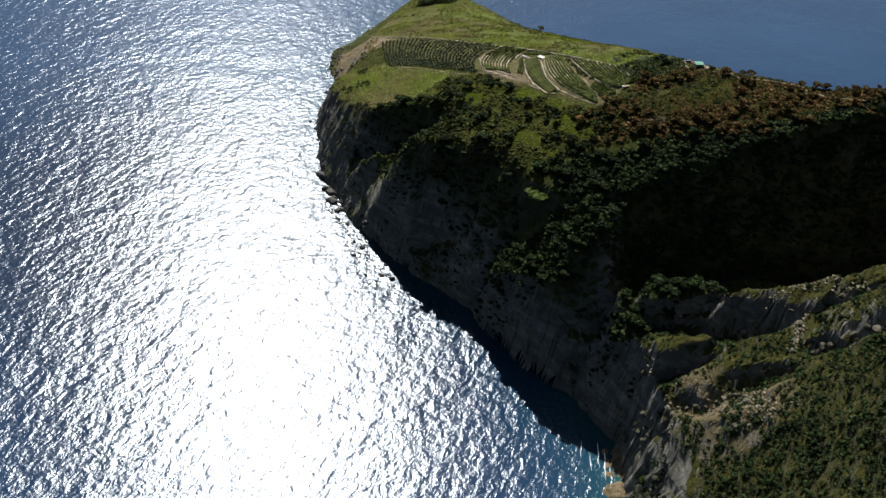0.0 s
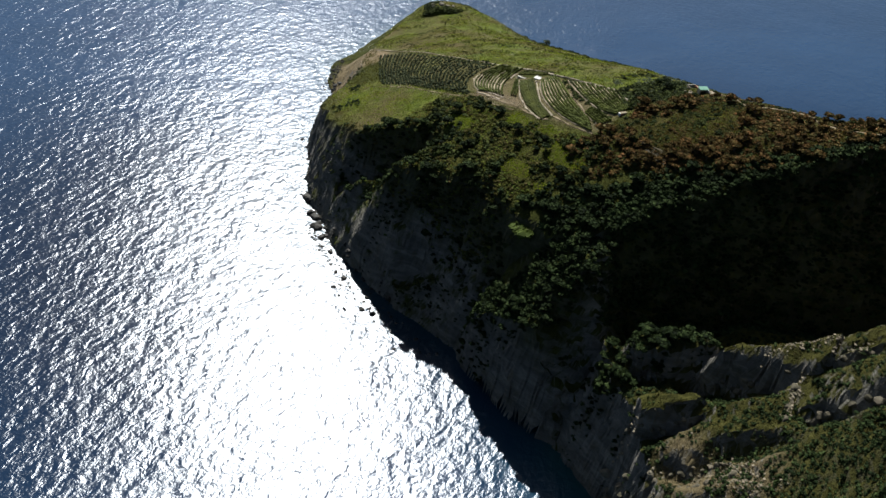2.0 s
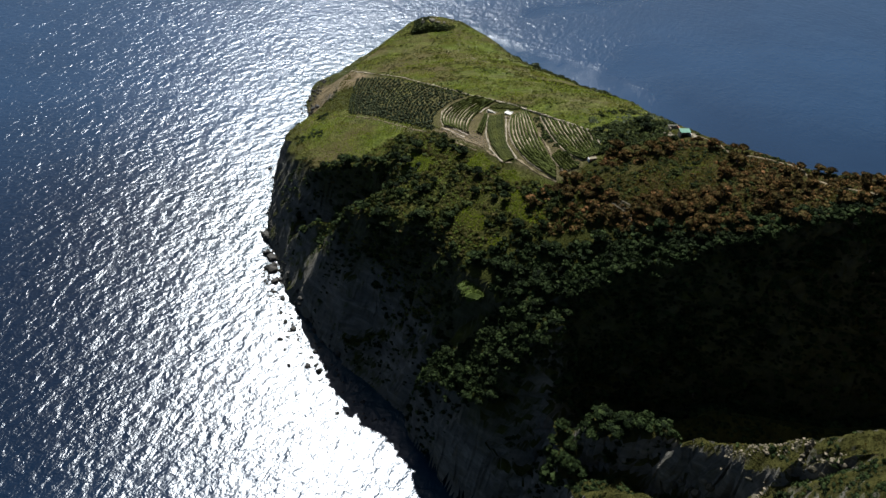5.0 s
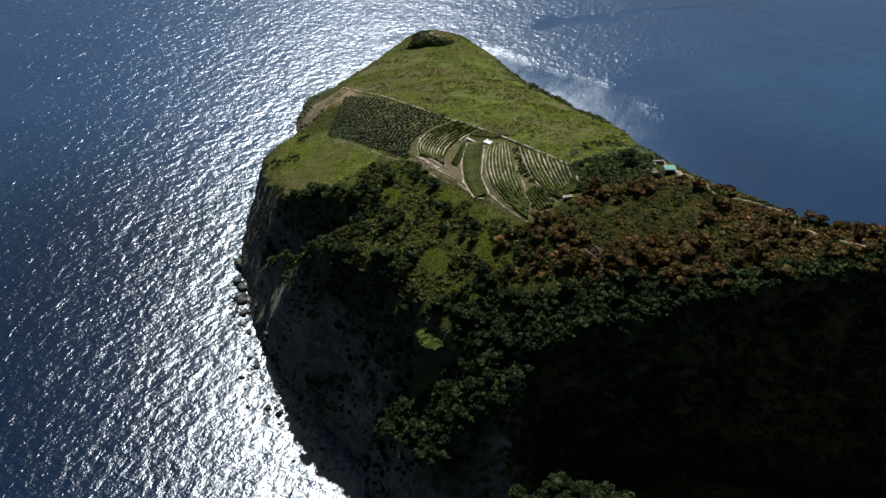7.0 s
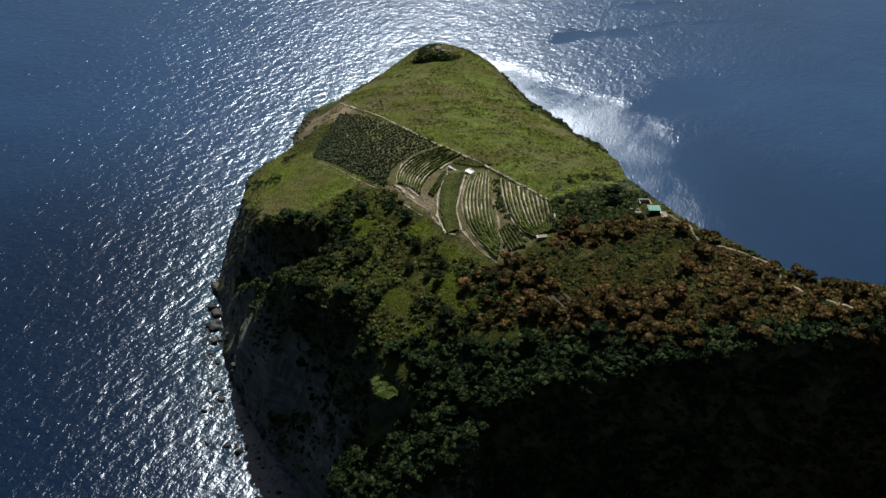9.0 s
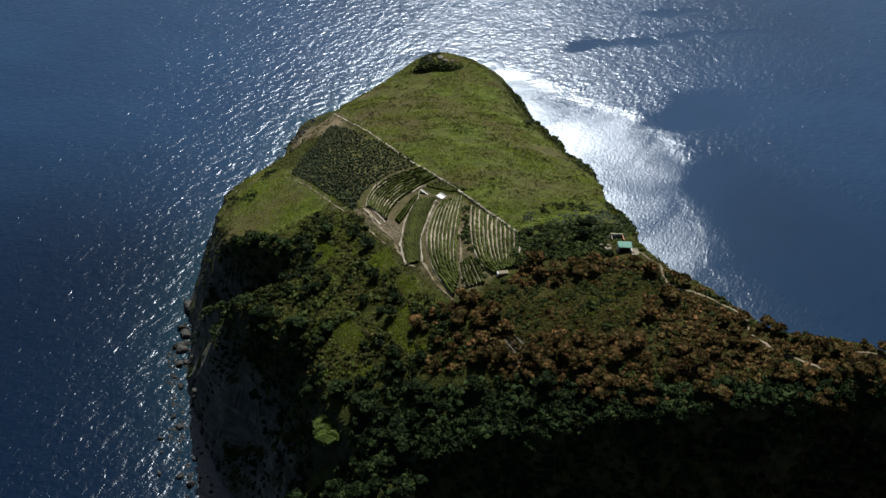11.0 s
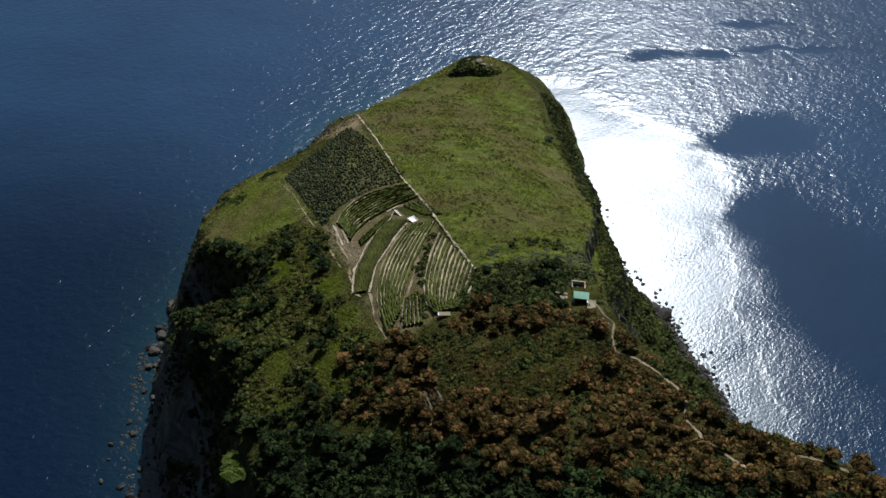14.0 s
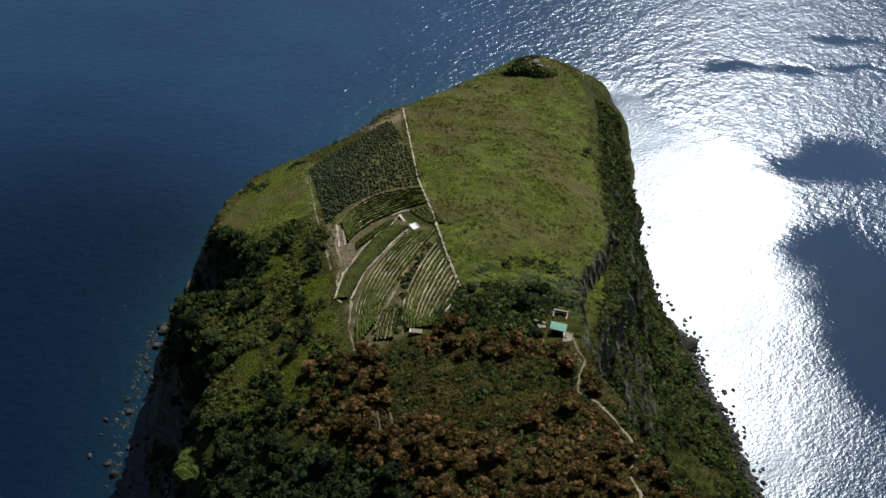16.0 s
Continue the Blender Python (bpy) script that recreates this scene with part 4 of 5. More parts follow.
def along(line, section, rough, seed, sink=0.25, lift=0.0, vary=0.0):
    """Sweeps a cross-section (offset, height) over the ground along a line; rough: how uneven it is."""
    rng = np.random.RandomState(seed)
    tan = np.gradient(line, axis=0)
    tan /= np.linalg.norm(tan, axis=1)[:, None] + 1e-9
    nor = np.stack([-tan[:, 1], tan[:, 0]], -1)
    k, n = len(section), len(line)
    sec = np.asarray(section, float)
    wide = np.clip(1 + vary * soft_noise(np.arange(n) * 1.0, np.full(n, seed * 3.7), 4.0, 7), 0.12, 1.8)[:, None]
    off = wide * sec[None, :, 0] * (1 + rough * (rng.rand(n, k) - 0.5) * 1.6) + rough * 0.3 * (rng.rand(n, 1) - 0.5)
    xy = line[:, None, :] + nor[:, None, :] * off[..., None]
    base = ground(line[:, 0], line[:, 1])
    own = ground(xy[..., 0], xy[..., 1])
    z = np.where(sec[None, :, 1] <= 0, np.minimum(own, base[:, None]) - sink, np.maximum(own, base[:, None] * 0.5 + own * 0.5) + lift + sec[None, :, 1] * (1 + rough * (rng.rand(n, k) - 0.5) * 1.4))
    v = np.concatenate([xy, z[..., None]], -1).reshape(-1, 3)
    i, j = np.meshgrid(np.arange(n - 1), np.arange(k - 1), indexing="ij")
    a = (i * k + j).ravel()
    return v, np.stack([a, a + 1, a + k + 1, a + k], -1)


HEDGE = [(-0.34, 0), (-0.42, 0.45), (-0.28, 1.0), (0.04, 1.15), (0.3, 0.95), (0.4, 0.4), (0.34, 0)]
LOW_HEDGE = [(-0.72, 0), (-0.68, 0.4), (-0.25, 0.75), (0.25, 0.75), (0.68, 0.4), (0.72, 0)]
WALL = [(-0.45, 0), (-0.4, 0.7), (-0.1, 0.8), (0.3, 0.72), (0.42, 0)]
LOW_WALL = [(-0.34, 0), (-0.28, 0.32), (0.0, 0.42), (0.28, 0.32), (0.34, 0)]
TRACK = [(-0.75, 0), (-0.7, 0.06), (-0.25, 0.10), (0.25, 0.10), (0.7, 0.06), (0.75, 0)]


def lerp(a, b, s):
    return (a[0] + (b[0] - a[0]) * s, a[1] + (b[1] - a[1]) * s)


def vine_row(line, section, seed, label):
    leaf = STRIP_VINE if section is LOW_HEDGE else VINE
    v, f = along(line, section, 0.42, seed, vary=0.3)
    ob = new("vine_hedge", fast_mesh("vine_hedge", v, f, leaf))
    return tagged(ob, label, "vine hedge", "vine hedges on the terraces")


def vine_block(starts, mids, ends, rows, section, seed, label, stony):
    """A block of curved vine rows; every row lies between lerped end points, on a narrow stony bank where stony."""
    for k in range(rows):
        s = (k + 0.5) / rows
        line = bend(lerp(*starts, s), lerp(*mids, s), lerp(*ends, s), 40)
        vine_row(line, section, seed + k, label)
        if stony and k % stony == 0:
            s = (k + 0.02) / rows
            line = bend(lerp(*starts, s), lerp(*mids, s), lerp(*ends, s), 30)
            v, f = along(line, LOW_WALL, 0.7, seed + 50 + k, vary=0.95)
            tagged(new("terrace_wall", fast_mesh("terrace_wall", v, f, TERRACE)), "low pale dry-stone terrace bank between vine hedges", "terrace wall", "terrace banks")


vine_block(((9, 469.5), (21.5, 458.5)), ((6, 489), (21.5, 475)), ((18, 506), (28.5, 495)), 10, HEDGE, 300, "long green vine hedge following a curved terrace", 1)
vine_block(((40.5, 430), (43.5, 431.5)), ((30.6, 455), (37.4, 453)), ((28.5, 475), (34.5, 475.5)), 7, LOW_HEDGE, 340, "dense low vine hedge of dark green leaves", 0)
vine_block(((62, 413.5), (60.5, 424.5)), ((43.5, 441), (54, 442.5)), ((38.3, 472), (45.5, 478)), 8, HEDGE, 360, "curved vine hedge on a stony brown terrace", 1)
vine_block(((71.5, 424.5), (77.5, 428.5)), ((60.5, 440), (76.3, 439)), ((51, 469), (73.5, 449.8)), 11, HEDGE, 400, "green vine hedge running down the upper terrace", 1)
vine_block(((65, 417.5), (70.5, 420)), ((61.3, 424), (66, 427.5)), ((59, 430), (61.8, 434)), 5, HEDGE, 440, "short vine hedge at the foot of the terraces", 1)
vine_block(((24.5, 459), (27.5, 456)), ((25, 468), (28, 467)), ((26, 477), (27, 477.5)), 3, HEDGE, 460, "short vine hedge beside the plain strip", 0)
vine_block(((26.5, 487), (33, 493)), ((33.5, 483.5), (39, 487.5)), ((40, 481.5), (45, 483.5)), 5, LOW_HEDGE, 470, "dense low vine hedge behind the cistern", 0)


def low_wall(points, label, seed, section=WALL, name="stone_wall", mat=None, kind=""):
    v, f = along(polyline(points, 1.0), section, 0.5, seed, vary=0.4)
    ob = new(name, fast_mesh(name, v, f, mat or STONE))
    return tagged(ob, label, name.replace("_", " "), kind=kind)


for bank, where in enumerate(([(39, 454.3), (44, 453.2), (49.5, 452)], [(5.8, 485.5), (13, 479), (21.6, 471.6)])):
    low_wall(where, "pale dry-stone bank across the vine rows", 690 + bank, LOW_WALL, "terrace_bank", TERRACE)
for bank in range(6):
    ax, ay = 80.5 + 1.2 * bank, 403 - 2.6 * bank
    low_wall([(ax, ay), (ax + 5, ay - 5.2), (ax + 10.5, ay - 10)], "overgrown stone bank of an old terrace on the ridge", 695 + bank, LOW_WALL, "terrace_bank", LEDGE_ROCK)


low_wall([(-70, 614), (-32.6, 567.2), (9.8, 515.7), (18, 507)], "broken pale stone wall bordering the orchard and the meadow", 501, LOW_WALL)
low_wall([(18, 507), (34.1, 490.5), (54.1, 468.8), (73.6, 449.3)], "long pale stone wall between vineyard and meadow", 502)
low_wall([(8.4, 470), (4.6, 489), (17.2, 506.8)], "thin curved stone wall under the orchard", 503, LOW_WALL)
low_wall([(10, 469), (21.5, 457)], "pale stone bank at the foot of the curved terraces", 507, LOW_WALL)
low_wall([(8.2, 468), (20, 455.5)], "pale stone bank beside a sunken lane", 508, LOW_WALL)
low_wall([(26, 482.5), (28, 474), (29, 457), (33, 442), (39.5, 430)], "pale stone edge along the plain vineyard strip", 504, LOW_WALL)
low_wall([(35.8, 473.5), (37.3, 460), (39.2, 446), (45, 431.5)], "pale dry-stone edge beside a footpath", 505, LOW_WALL)
low_wall([(23.5, 480.5), (25.5, 487), (28, 488)], "thin pale stone wall at the head of the plain strip", 509, LOW_WALL)
low_wall([(76.5, 440), (77.5, 436)], "short rough stone wall in the thicket", 506)


def track(points, label, seed, wide=1.0):
    sec = [(a * wide, h) for a, h in TRACK]
    v, f = along(polyline(points, 0.8), sec, 0.6, seed, 0.3, 0.15, 0.85)
    return tagged(new("footpath", fast_mesh("footpath", v, f, DIRT)), label, "footpath", kind="structure")


track([(-49, 512), (-25, 491.5), (-4, 471), (8, 460), (20, 449.5), (27, 443)], "stony pale path below the orchard", 520, 0.3)
track([(10, 467), (17, 457), (26, 449), (30, 444), (33, 439), (40.5, 430), (43.5, 429)], "pale dusty path at the foot of the terraces", 521, 0.42)
track([(45.5, 431), (48.5, 427.3), (54, 419.5), (62.5, 412)], "worn pale path under the vine rows", 522, 0.4)
track([(23, 484), (30, 489), (33, 492)], "short pale path above the plain strip", 523, 0.7)
track([(50.5, 454), (55.3, 442), (59, 431), (60.5, 426)], "stony strip between two vineyard blocks", 524, 0.8)
track(HUT_PATH, "pale path climbing from the hut", 525, 0.38)
track(RIDGE_PATH, "pale footpath along the scrubby ridge", 526, 0.42)
track(CREST_PATH, "pale footpath on the crest of the ridge", 527, 0.5)


# orchard: small trees in rows
def orchard_tree(seed):
    rng = np.random.RandomState(seed)
    v, f = bush_shape(2, rng, 10, 0.9)
    t = thing("orchard_tree", "small grey-green orchard tree planted in a row", "tree", "trees of the orchard")
    part("crown", v + [0, 0, 0.35], f, OLIVE, t)
    tv, tf = trunk_shape(0.7, 0.09, rng)
    part("trunk", tv, tf, BARK, t)
    return t


def trunk_shape(height, radius, rng, lean=0.15, sides=6, rings=5):
    """A tapering, slightly bent trunk standing on z = 0."""
    a, r = rng.rand() * 6.283, np.linspace(1.25, 0.55, rings) * radius
    z = np.linspace(-0.3, height, rings)
    bow = lean * height * (z / height).clip(0) ** 2
    ang = np.arange(sides) * 6.283 / sides
    v = np.stack([bow[:, None] * math.cos(a) + r[:, None] * np.cos(ang), bow[:, None] * math.sin(a) + r[:, None] * np.sin(ang), z[:, None] + 0 * ang], -1).reshape(-1, 3)
    f = [[i * sides + j, i * sides + (j + 1) % sides, (i + 1) * sides + (j + 1) % sides, (i + 1) * sides + j] for i in range(rings - 1) for j in range(sides)]
    return v, np.array(f)


def plant_orchard():
    models = [orchard_tree(600 + k) for k in range(5)]
    rng, n = np.random.RandomState(61), 0
    rest = []
    for i in range(29):
        u = (i + 0.3) / 29
        line = polyline(bend(lerp((6, 466), (-48, 516), u), lerp((2.5, 489), (-55, 552), u), lerp((16, 510), (-61, 590), u), 12), 1.5)
        for j, (px, py) in enumerate(line):
            x, y = px + rng.normal() * 0.16, py + rng.normal() * 0.16
            if not inside(x, y, ORCHARD) or rng.rand() < 0.06:
                continue
            size = 0.78 + 0.34 * rng.rand()
            if n < 290 and (i + j) % 3 == 0:
                m = Matrix.LocRotScale((x, y, float(ground(x, y)) - 0.05), Euler((0, 0, rng.rand() * 6.28)), None)
                c = copy_thing(models[n % 5], m)
                c.scale = (size, size, size)
                n += 1
            else:
                rest.append((x, y, size * 0.95, 1.0))
    for k, m in enumerate(models):
        x, y = -30 + 8 * k, 545 - 9 * k
        m.matrix_basis = Matrix.Translation((x, y, float(ground(x, y)) - 0.05))
    scattered("orchard_rest", "further grey-green orchard trees standing in rows", "orchard", [bush_shape(2, np.random.RandomState(640 + k), 8, 0.95) for k in range(4)], np.array(rest), OLIVE)


plant_orchard()

# ---- buildings ----
def box(x0, x1, y0, y1, z0, z1, wear=0.0, seed=0):
    v = np.array([(x, y, z) for z in (z0, z1) for y in (y0, y1) for x in (x0, x1)], float)
    if wear:
        v += (np.random.RandomState(seed).rand(*v.shape) - 0.5) * wear
    return v, np.array([(0, 2, 3, 1), (4, 5, 7, 6), (0, 1, 5, 4), (2, 6, 7, 3), (0, 4, 6, 2), (1, 3, 7, 5)])


def wall_with_hole(length, height, thick, x0, x1, z0, z1):
    """A wall along +x with one opening through it, in one mesh of four butted blocks."""
    return joined([box(0, x0, 0, thick, -1.5, height), box(x1, length, 0, thick, -1.5, height),
                   box(x0, x1, 0, thick, z1, height), box(x0, x1, 0, thick, -1.5, z0)])


def build_hut():
    """A stone hut on the eastern rim with an open front, a lean-to roof of green sheets and a walled yard."""
    z = float(ground(110, 445))
    hut = thing("hut", "small whitewashed hut with a green sheet roof on the cliff edge", "hut", at=pose(110.2, 444.0, z, 0, 0, 21))
    v, f = wall_with_hole(4.4, 2.3, 0.3, 0.5, 3.7, -1.5, 1.9)
    part("wall", v + [-2.2, -1.6, 0], f, STONE, hut, "pale stone front wall with a wide dark opening")
    part("wall", *box(-2.2, 2.2, 0.5, 0.8, -1.5, 2.7), STONE, hut)
    part("wall", *box(-2.2, -1.9, -1.29, 0.49, -1.5, 2.4), STONE, hut)
    part("wall", *box(1.9, 2.2, -1.29, 0.49, -1.5, 2.4), PLASTER, hut, "white-plastered side wall")
    # floor coloured near black so the hut's inside reads as shaded
    part("floor", *box(-1.88, 1.88, -1.28, 0.48, -0.6, 0.03), SHADOWED, hut)
    roof = part("roof", *joined([(np.array([(-2.3, -1.75, 2.42), (2.3, -1.75, 2.42), (2.3, 0.95, 2.87), (-2.3, 0.95, 2.87), (-2.3, -1.75, 2.48), (2.3, -1.75, 2.48), (2.3, 0.95, 2.93), (-2.3, 0.95, 2.93)]),
                                  np.array([(0, 3, 2, 1), (4, 5, 6, 7), (0, 1, 5, 4), (1, 2, 6, 5), (2, 3, 7, 6), (3, 0, 4, 7)]))]), GREEN_ROOF, hut, "green corrugated roof sheets")
    for k in range(9):
        x = -2.2 + 0.55 * k
        v, f = box(x - 0.05, x + 0.05, -1.77, 0.97, 0, 0.05)
        v[:, 2] += 2.48 + (v[:, 1] + 1.75) / 6.0
        part("sheet_ridge", v, f, GREEN_ROOF, roof)
    for y in (-1.6, 0.2):
        part("post", *box(2.25, 2.38, y - 0.08, y + 0.08, -1.2, 2.4), DARK_WOOD, hut)
    yard = thing("yard_wall", "pale weathered enclosure wall behind the hut", "wall", at=pose(107.2, 451.2, float(ground(107.2, 451.2)), 0, 0, 21))
    part("wall", *box(-2.2, 2.0, 1.6, 1.95, -1.5, 1.2, 0.1, 1), CHALK, yard)
    part("wall", *box(1.65, 2.0, -1.2, 1.58, -1.5, 1.1, 0.1, 2), TERRACOTTA, yard, "faded reddish side wall")
    part("wall", *box(-2.2, -1.85, -1.0, 1.58, -1.5, 0.9, 0.1, 3), STONE, yard)
    step = thing("terrace", "small pale stone terrace beside the hut", "terrace", at=pose(114.3, 442.2, float(ground(114.3, 442.2)), 0, 0, 21))
    part("slab", *box(-1.3, 1.2, -3.0, 2.4, -1.8, 0.25, 0.12, 4), STONE, step)
    part("parapet", *box(-1.4, -1.1, 0.2, 2.4, 0.24, 1.0, 0.08, 5), PLASTER, step, "low white parapet")
    gate = thing("rubble_pile", "pale stones heaped beside the hut path", "stones", at=pose(105.0, 443.2, float(ground(105.0, 443.2)), 0, 0, 10))
    rng = np.random.RandomState(8)
    for k in range(7):
        v, f = ragged(BALL1, 0.25, rng)
        part("stone", v * [0.7, 0.5, 0.45] * (0.7 + 0.5 * rng.rand()) + [rng.normal() * 0.6, rng.normal() * 1.3, 0.3], f, STONE, gate)


def build_cistern():
    """The white flat-roofed cistern house among the vines, with a limewashed catchment apron."""
    z = float(ground(35.6, 476.2))
    h = thing("cistern_house", "white flat-roofed cistern house among the vines", "house", at=pose(36.8, 476.4, z, 0, 0, -24))
    part("wall", *box(-1.5, 1.5, -1.2, 1.2, -2.0, 0.85, 0.12, 11), PLASTER, h)
    part("roof", *box(-1.65, 1.6, -1.35, 1.3, 0.86, 1.0, 0.35, 12), PLASTER, h, "flat limewashed roof slab")
    part("parapet", *box(-1.5, 1.5, 1.02, 1.2, 1.06, 1.25, 0.1, 13), PLASTER, h)
    part("door", *box(-0.4, 0.4, -1.3, -1.24, -1.0, 0.6), DARK_WOOD, h, "dark wooden door")
    apron = thing("catchment_apron", "narrow pale rain channel leading to the cistern", "slab", at=pose(30.0, 479.2, float(ground(30.0, 479.2)), 0, 0, -28))
    part("slab", *box(-3.6, 3.2, -0.38, 0.3, -1.6, 0.22, 0.45, 14), CHALK, apron)
    part("kerb", *box(-3.6, 3.2, 0.42, 0.6, -1.2, 0.5, 0.15, 15), STONE, apron)
    trough = thing("stone_trough", "small pale stone trough below the cistern", "trough", at=pose(36.6, 470.8, float(ground(36.6, 470.8)), 0, 0, 30))
    part("side", *box(-0.9, 0.9, -0.6, -0.42, -0.8, 0.5, 0.08, 21), STONE, trough)
    part("side", *box(-0.9, 0.9, 0.42, 0.6, -0.8, 0.5, 0.08, 22), STONE, trough)
    part("end", *box(-0.9, -0.72, -0.41, 0.41, -0.8, 0.48, 0.05, 23), STONE, trough)
    part("end", *box(0.72, 0.9, -0.41, 0.41, -0.8, 0.48, 0.05, 24), STONE, trough)
    low = thing("tool_shed", "low shed with a white gable and red-brown wall", "shed", at=pose(75.0, 424.6, float(ground(75.0, 424.6)), 0, 0, 30))
    low.scale = (0.8, 0.8, 0.75)
    part("wall", *box(-1.9, 2.2, -0.8, 0.8, -1.5, 1.1, 0.08, 16), TERRACOTTA, low)
    part("gable", *box(-2.3, -1.92, -0.9, 0.9, -1.5, 1.15, 0.08, 17), PLASTER, low, "white gable wall")
    part("roof", *box(-1.88, 2.4, -1.0, 1.0, 1.12, 1.24, 0.08, 18), TERRACE, low, "brown earth-covered flat roof")
    part("door", *box(0.3, 1.0, -0.9, -0.84, -0.2, 1.1), DARK_WOOD, low)


build_hut()
build_cistern()

# ---- shore rocks ----
def stone_shape(seed):
    rng = np.random.RandomState(seed)
    v, f = ball(2)
    d = np.stack([soft_noise(v[:, 0] * 9 + v[:, 2] * 4, v[:, 1] * 9 - v[:, 2] * 3, 8, seed + k) for k in range(2)], -1)
    v = v * (1 + 0.28 * d[:, :1] + 0.10 * d[:, 1:])
    for _ in range(9):
        n = rng.normal(size=3)
        n /= np.linalg.norm(n)
        s = v @ n
        v = v - np.outer(np.clip(s - 0.68, 0, None), n)
    return v * [1.0, 0.8, 0.65], f


SHORE_EAST = [(66, 637), (73, 612), (92, 594), (112, 582), (118, 576), (133, 562), (155, 541), (171, 523), (190, 500)]
SHORE_WEST = [(10, 351), (-11, 371), (-28, 393), (-49, 421), (-64, 443), (-74, 470), (-82, 505), (-88, 545), (-94, 598), (-95, 640)]


def strew_rocks():
    meshes = [fast_mesh("boulder", *stone_shape(700 + k), WET_ROCK) for k in range(8)]
    rng = np.random.RandomState(71)
    rest = []
    for points, count, reach, label in ((SHORE_EAST, 90, 2.6, "grey sea-worn boulder on the eastern shore"), (SHORE_WEST, 110, 5.0, "dark sea-worn boulder under the western cliff")):
        p = polyline(points, 1.0)
        for k in range(count * (7 if points is SHORE_EAST else 14)):
            i = rng.randint(len(p) - 1)
            t = p[i + 1] - p[i]
            n = np.array([t[1], -t[0]]) / (np.hypot(*t) + 1e-9)
            x, y = p[i] + n * rng.normal() * reach * (0.4 + 0.6 * rng.rand()) * (1 if points is SHORE_EAST else -1) + n * (-3.2 if points is SHORE_EAST else 1.0)
            if float(ground(x, y)) < -1.0 and rng.rand() < 0.8:
                continue
            g = max(float(ground(x, y)), -0.6)
            size = 0.45 + 1.5 * rng.rand() ** 3.2
            if g > 7:
                continue
            if k < count:
                b = new("boulder", meshes[k % 8])
                b.matrix_basis = Matrix.LocRotScale((x, y, g + size * 0.2), Euler((rng.rand() * 0.6, rng.rand() * 0.6, rng.rand() * 6.28)), Vector((size * 1.3,) * 3))
                tagged(b, label, "boulder", "boulders along the shore")
            else:
                rest.append((x, y, size * 0.75, 1.0))
    reef = polyline([(-22, 377), (-36, 394), (-54, 417), (-67, 438)], 0.5)
    for k in range(420):
        x, y = reef[rng.randint(len(reef))] + rng.normal(size=2) * (2.0, 1.8)
        rest.append((x, y, 0.28 + 0.75 * rng.rand() ** 2.2, 0.9))
    strand = polyline(SHORE_EAST, 0.5)
    for k in range(3200):
        x, y = strand[rng.randint(len(strand))] + rng.normal(size=2) * 4.0
        if -0.6 < float(ground(x, y)) < 4.0:
            rest.append((x, y, 0.25 + 0.8 * rng.rand() ** 2.5, 1.0))
    strip = polyline([(117, 578), (124, 568), (138, 551), (146, 545), (153, 540), (161, 529), (169, 519), (176, 510), (183, 501)], 0.5)
    for k in range(1100):
        x, y = strip[rng.randint(len(strip))] + rng.normal(size=2) * 2.2
        size = 0.4 + 1.3 * rng.rand() ** 2.4
        if k % 10 == 0:
            b = new("boulder", meshes[k % 8])
            b.matrix_basis = Matrix.LocRotScale((x, y, max(float(ground(x, y)), -0.3) + 0.15 * size), Euler((rng.rand() * 0.6, rng.rand() * 0.6, rng.rand() * 6.28)), Vector((size * 1.25,) * 3))
            tagged(b, "grey sea-worn boulder on the eastern shore", "boulder", "boulders along the shore")
        else:
            rest.append((x, y, size * 0.8, 1.0))
    shapes = []
    for k in range(5):
        v, f = ragged(BALL1, 0.16, np.random.RandomState(730 + k))
        shapes.append((v * [1, 0.8, 0.7] + [0, 0, 0.35], f))
    ob = scattered("shore_stones", "tumbled grey stones along the waterline", "stones", shapes, np.array(rest), WET_ROCK)
    for x, y, s in ((-35.3, 377, 1.0), (-27.5, 378.3, 1.2), (-44, 391.5, 1.1), (-40, 386, 0.7), (-75, 464.5, 2.6), (-72.5, 461.5, 3.2), (-70, 463.5, 2.4), (-69, 449.5, 2.2), (-66, 447.5, 2.6), (-65, 439.5, 2.3), (-62.5, 438, 2.8), (-63.5, 441.5, 1.9), (-59, 430.5, 1.9), (-57, 432, 1.5), (-51.5, 419, 1.6), (-45.5, 403.5, 1.2), (-40.5, 400, 1.5), (118, 582, 1.0), (112.5, 590, 0.8), (121, 578, 0.9), (145, 561, 0.9), (118.5, 573, 4.2), (114, 576, 3.0)):
        b = new("boulder", meshes[int(s * 7) % 8])
        b.matrix_basis = Matrix.LocRotScale((x, y, 0.15 * s), Euler((0.2, 0.1, x)), Vector((s * 1.25,) * 3))
        tagged(b, "dark boulder standing in the shallow sea", "boulder", "boulders along the shore")


strew_rocks()


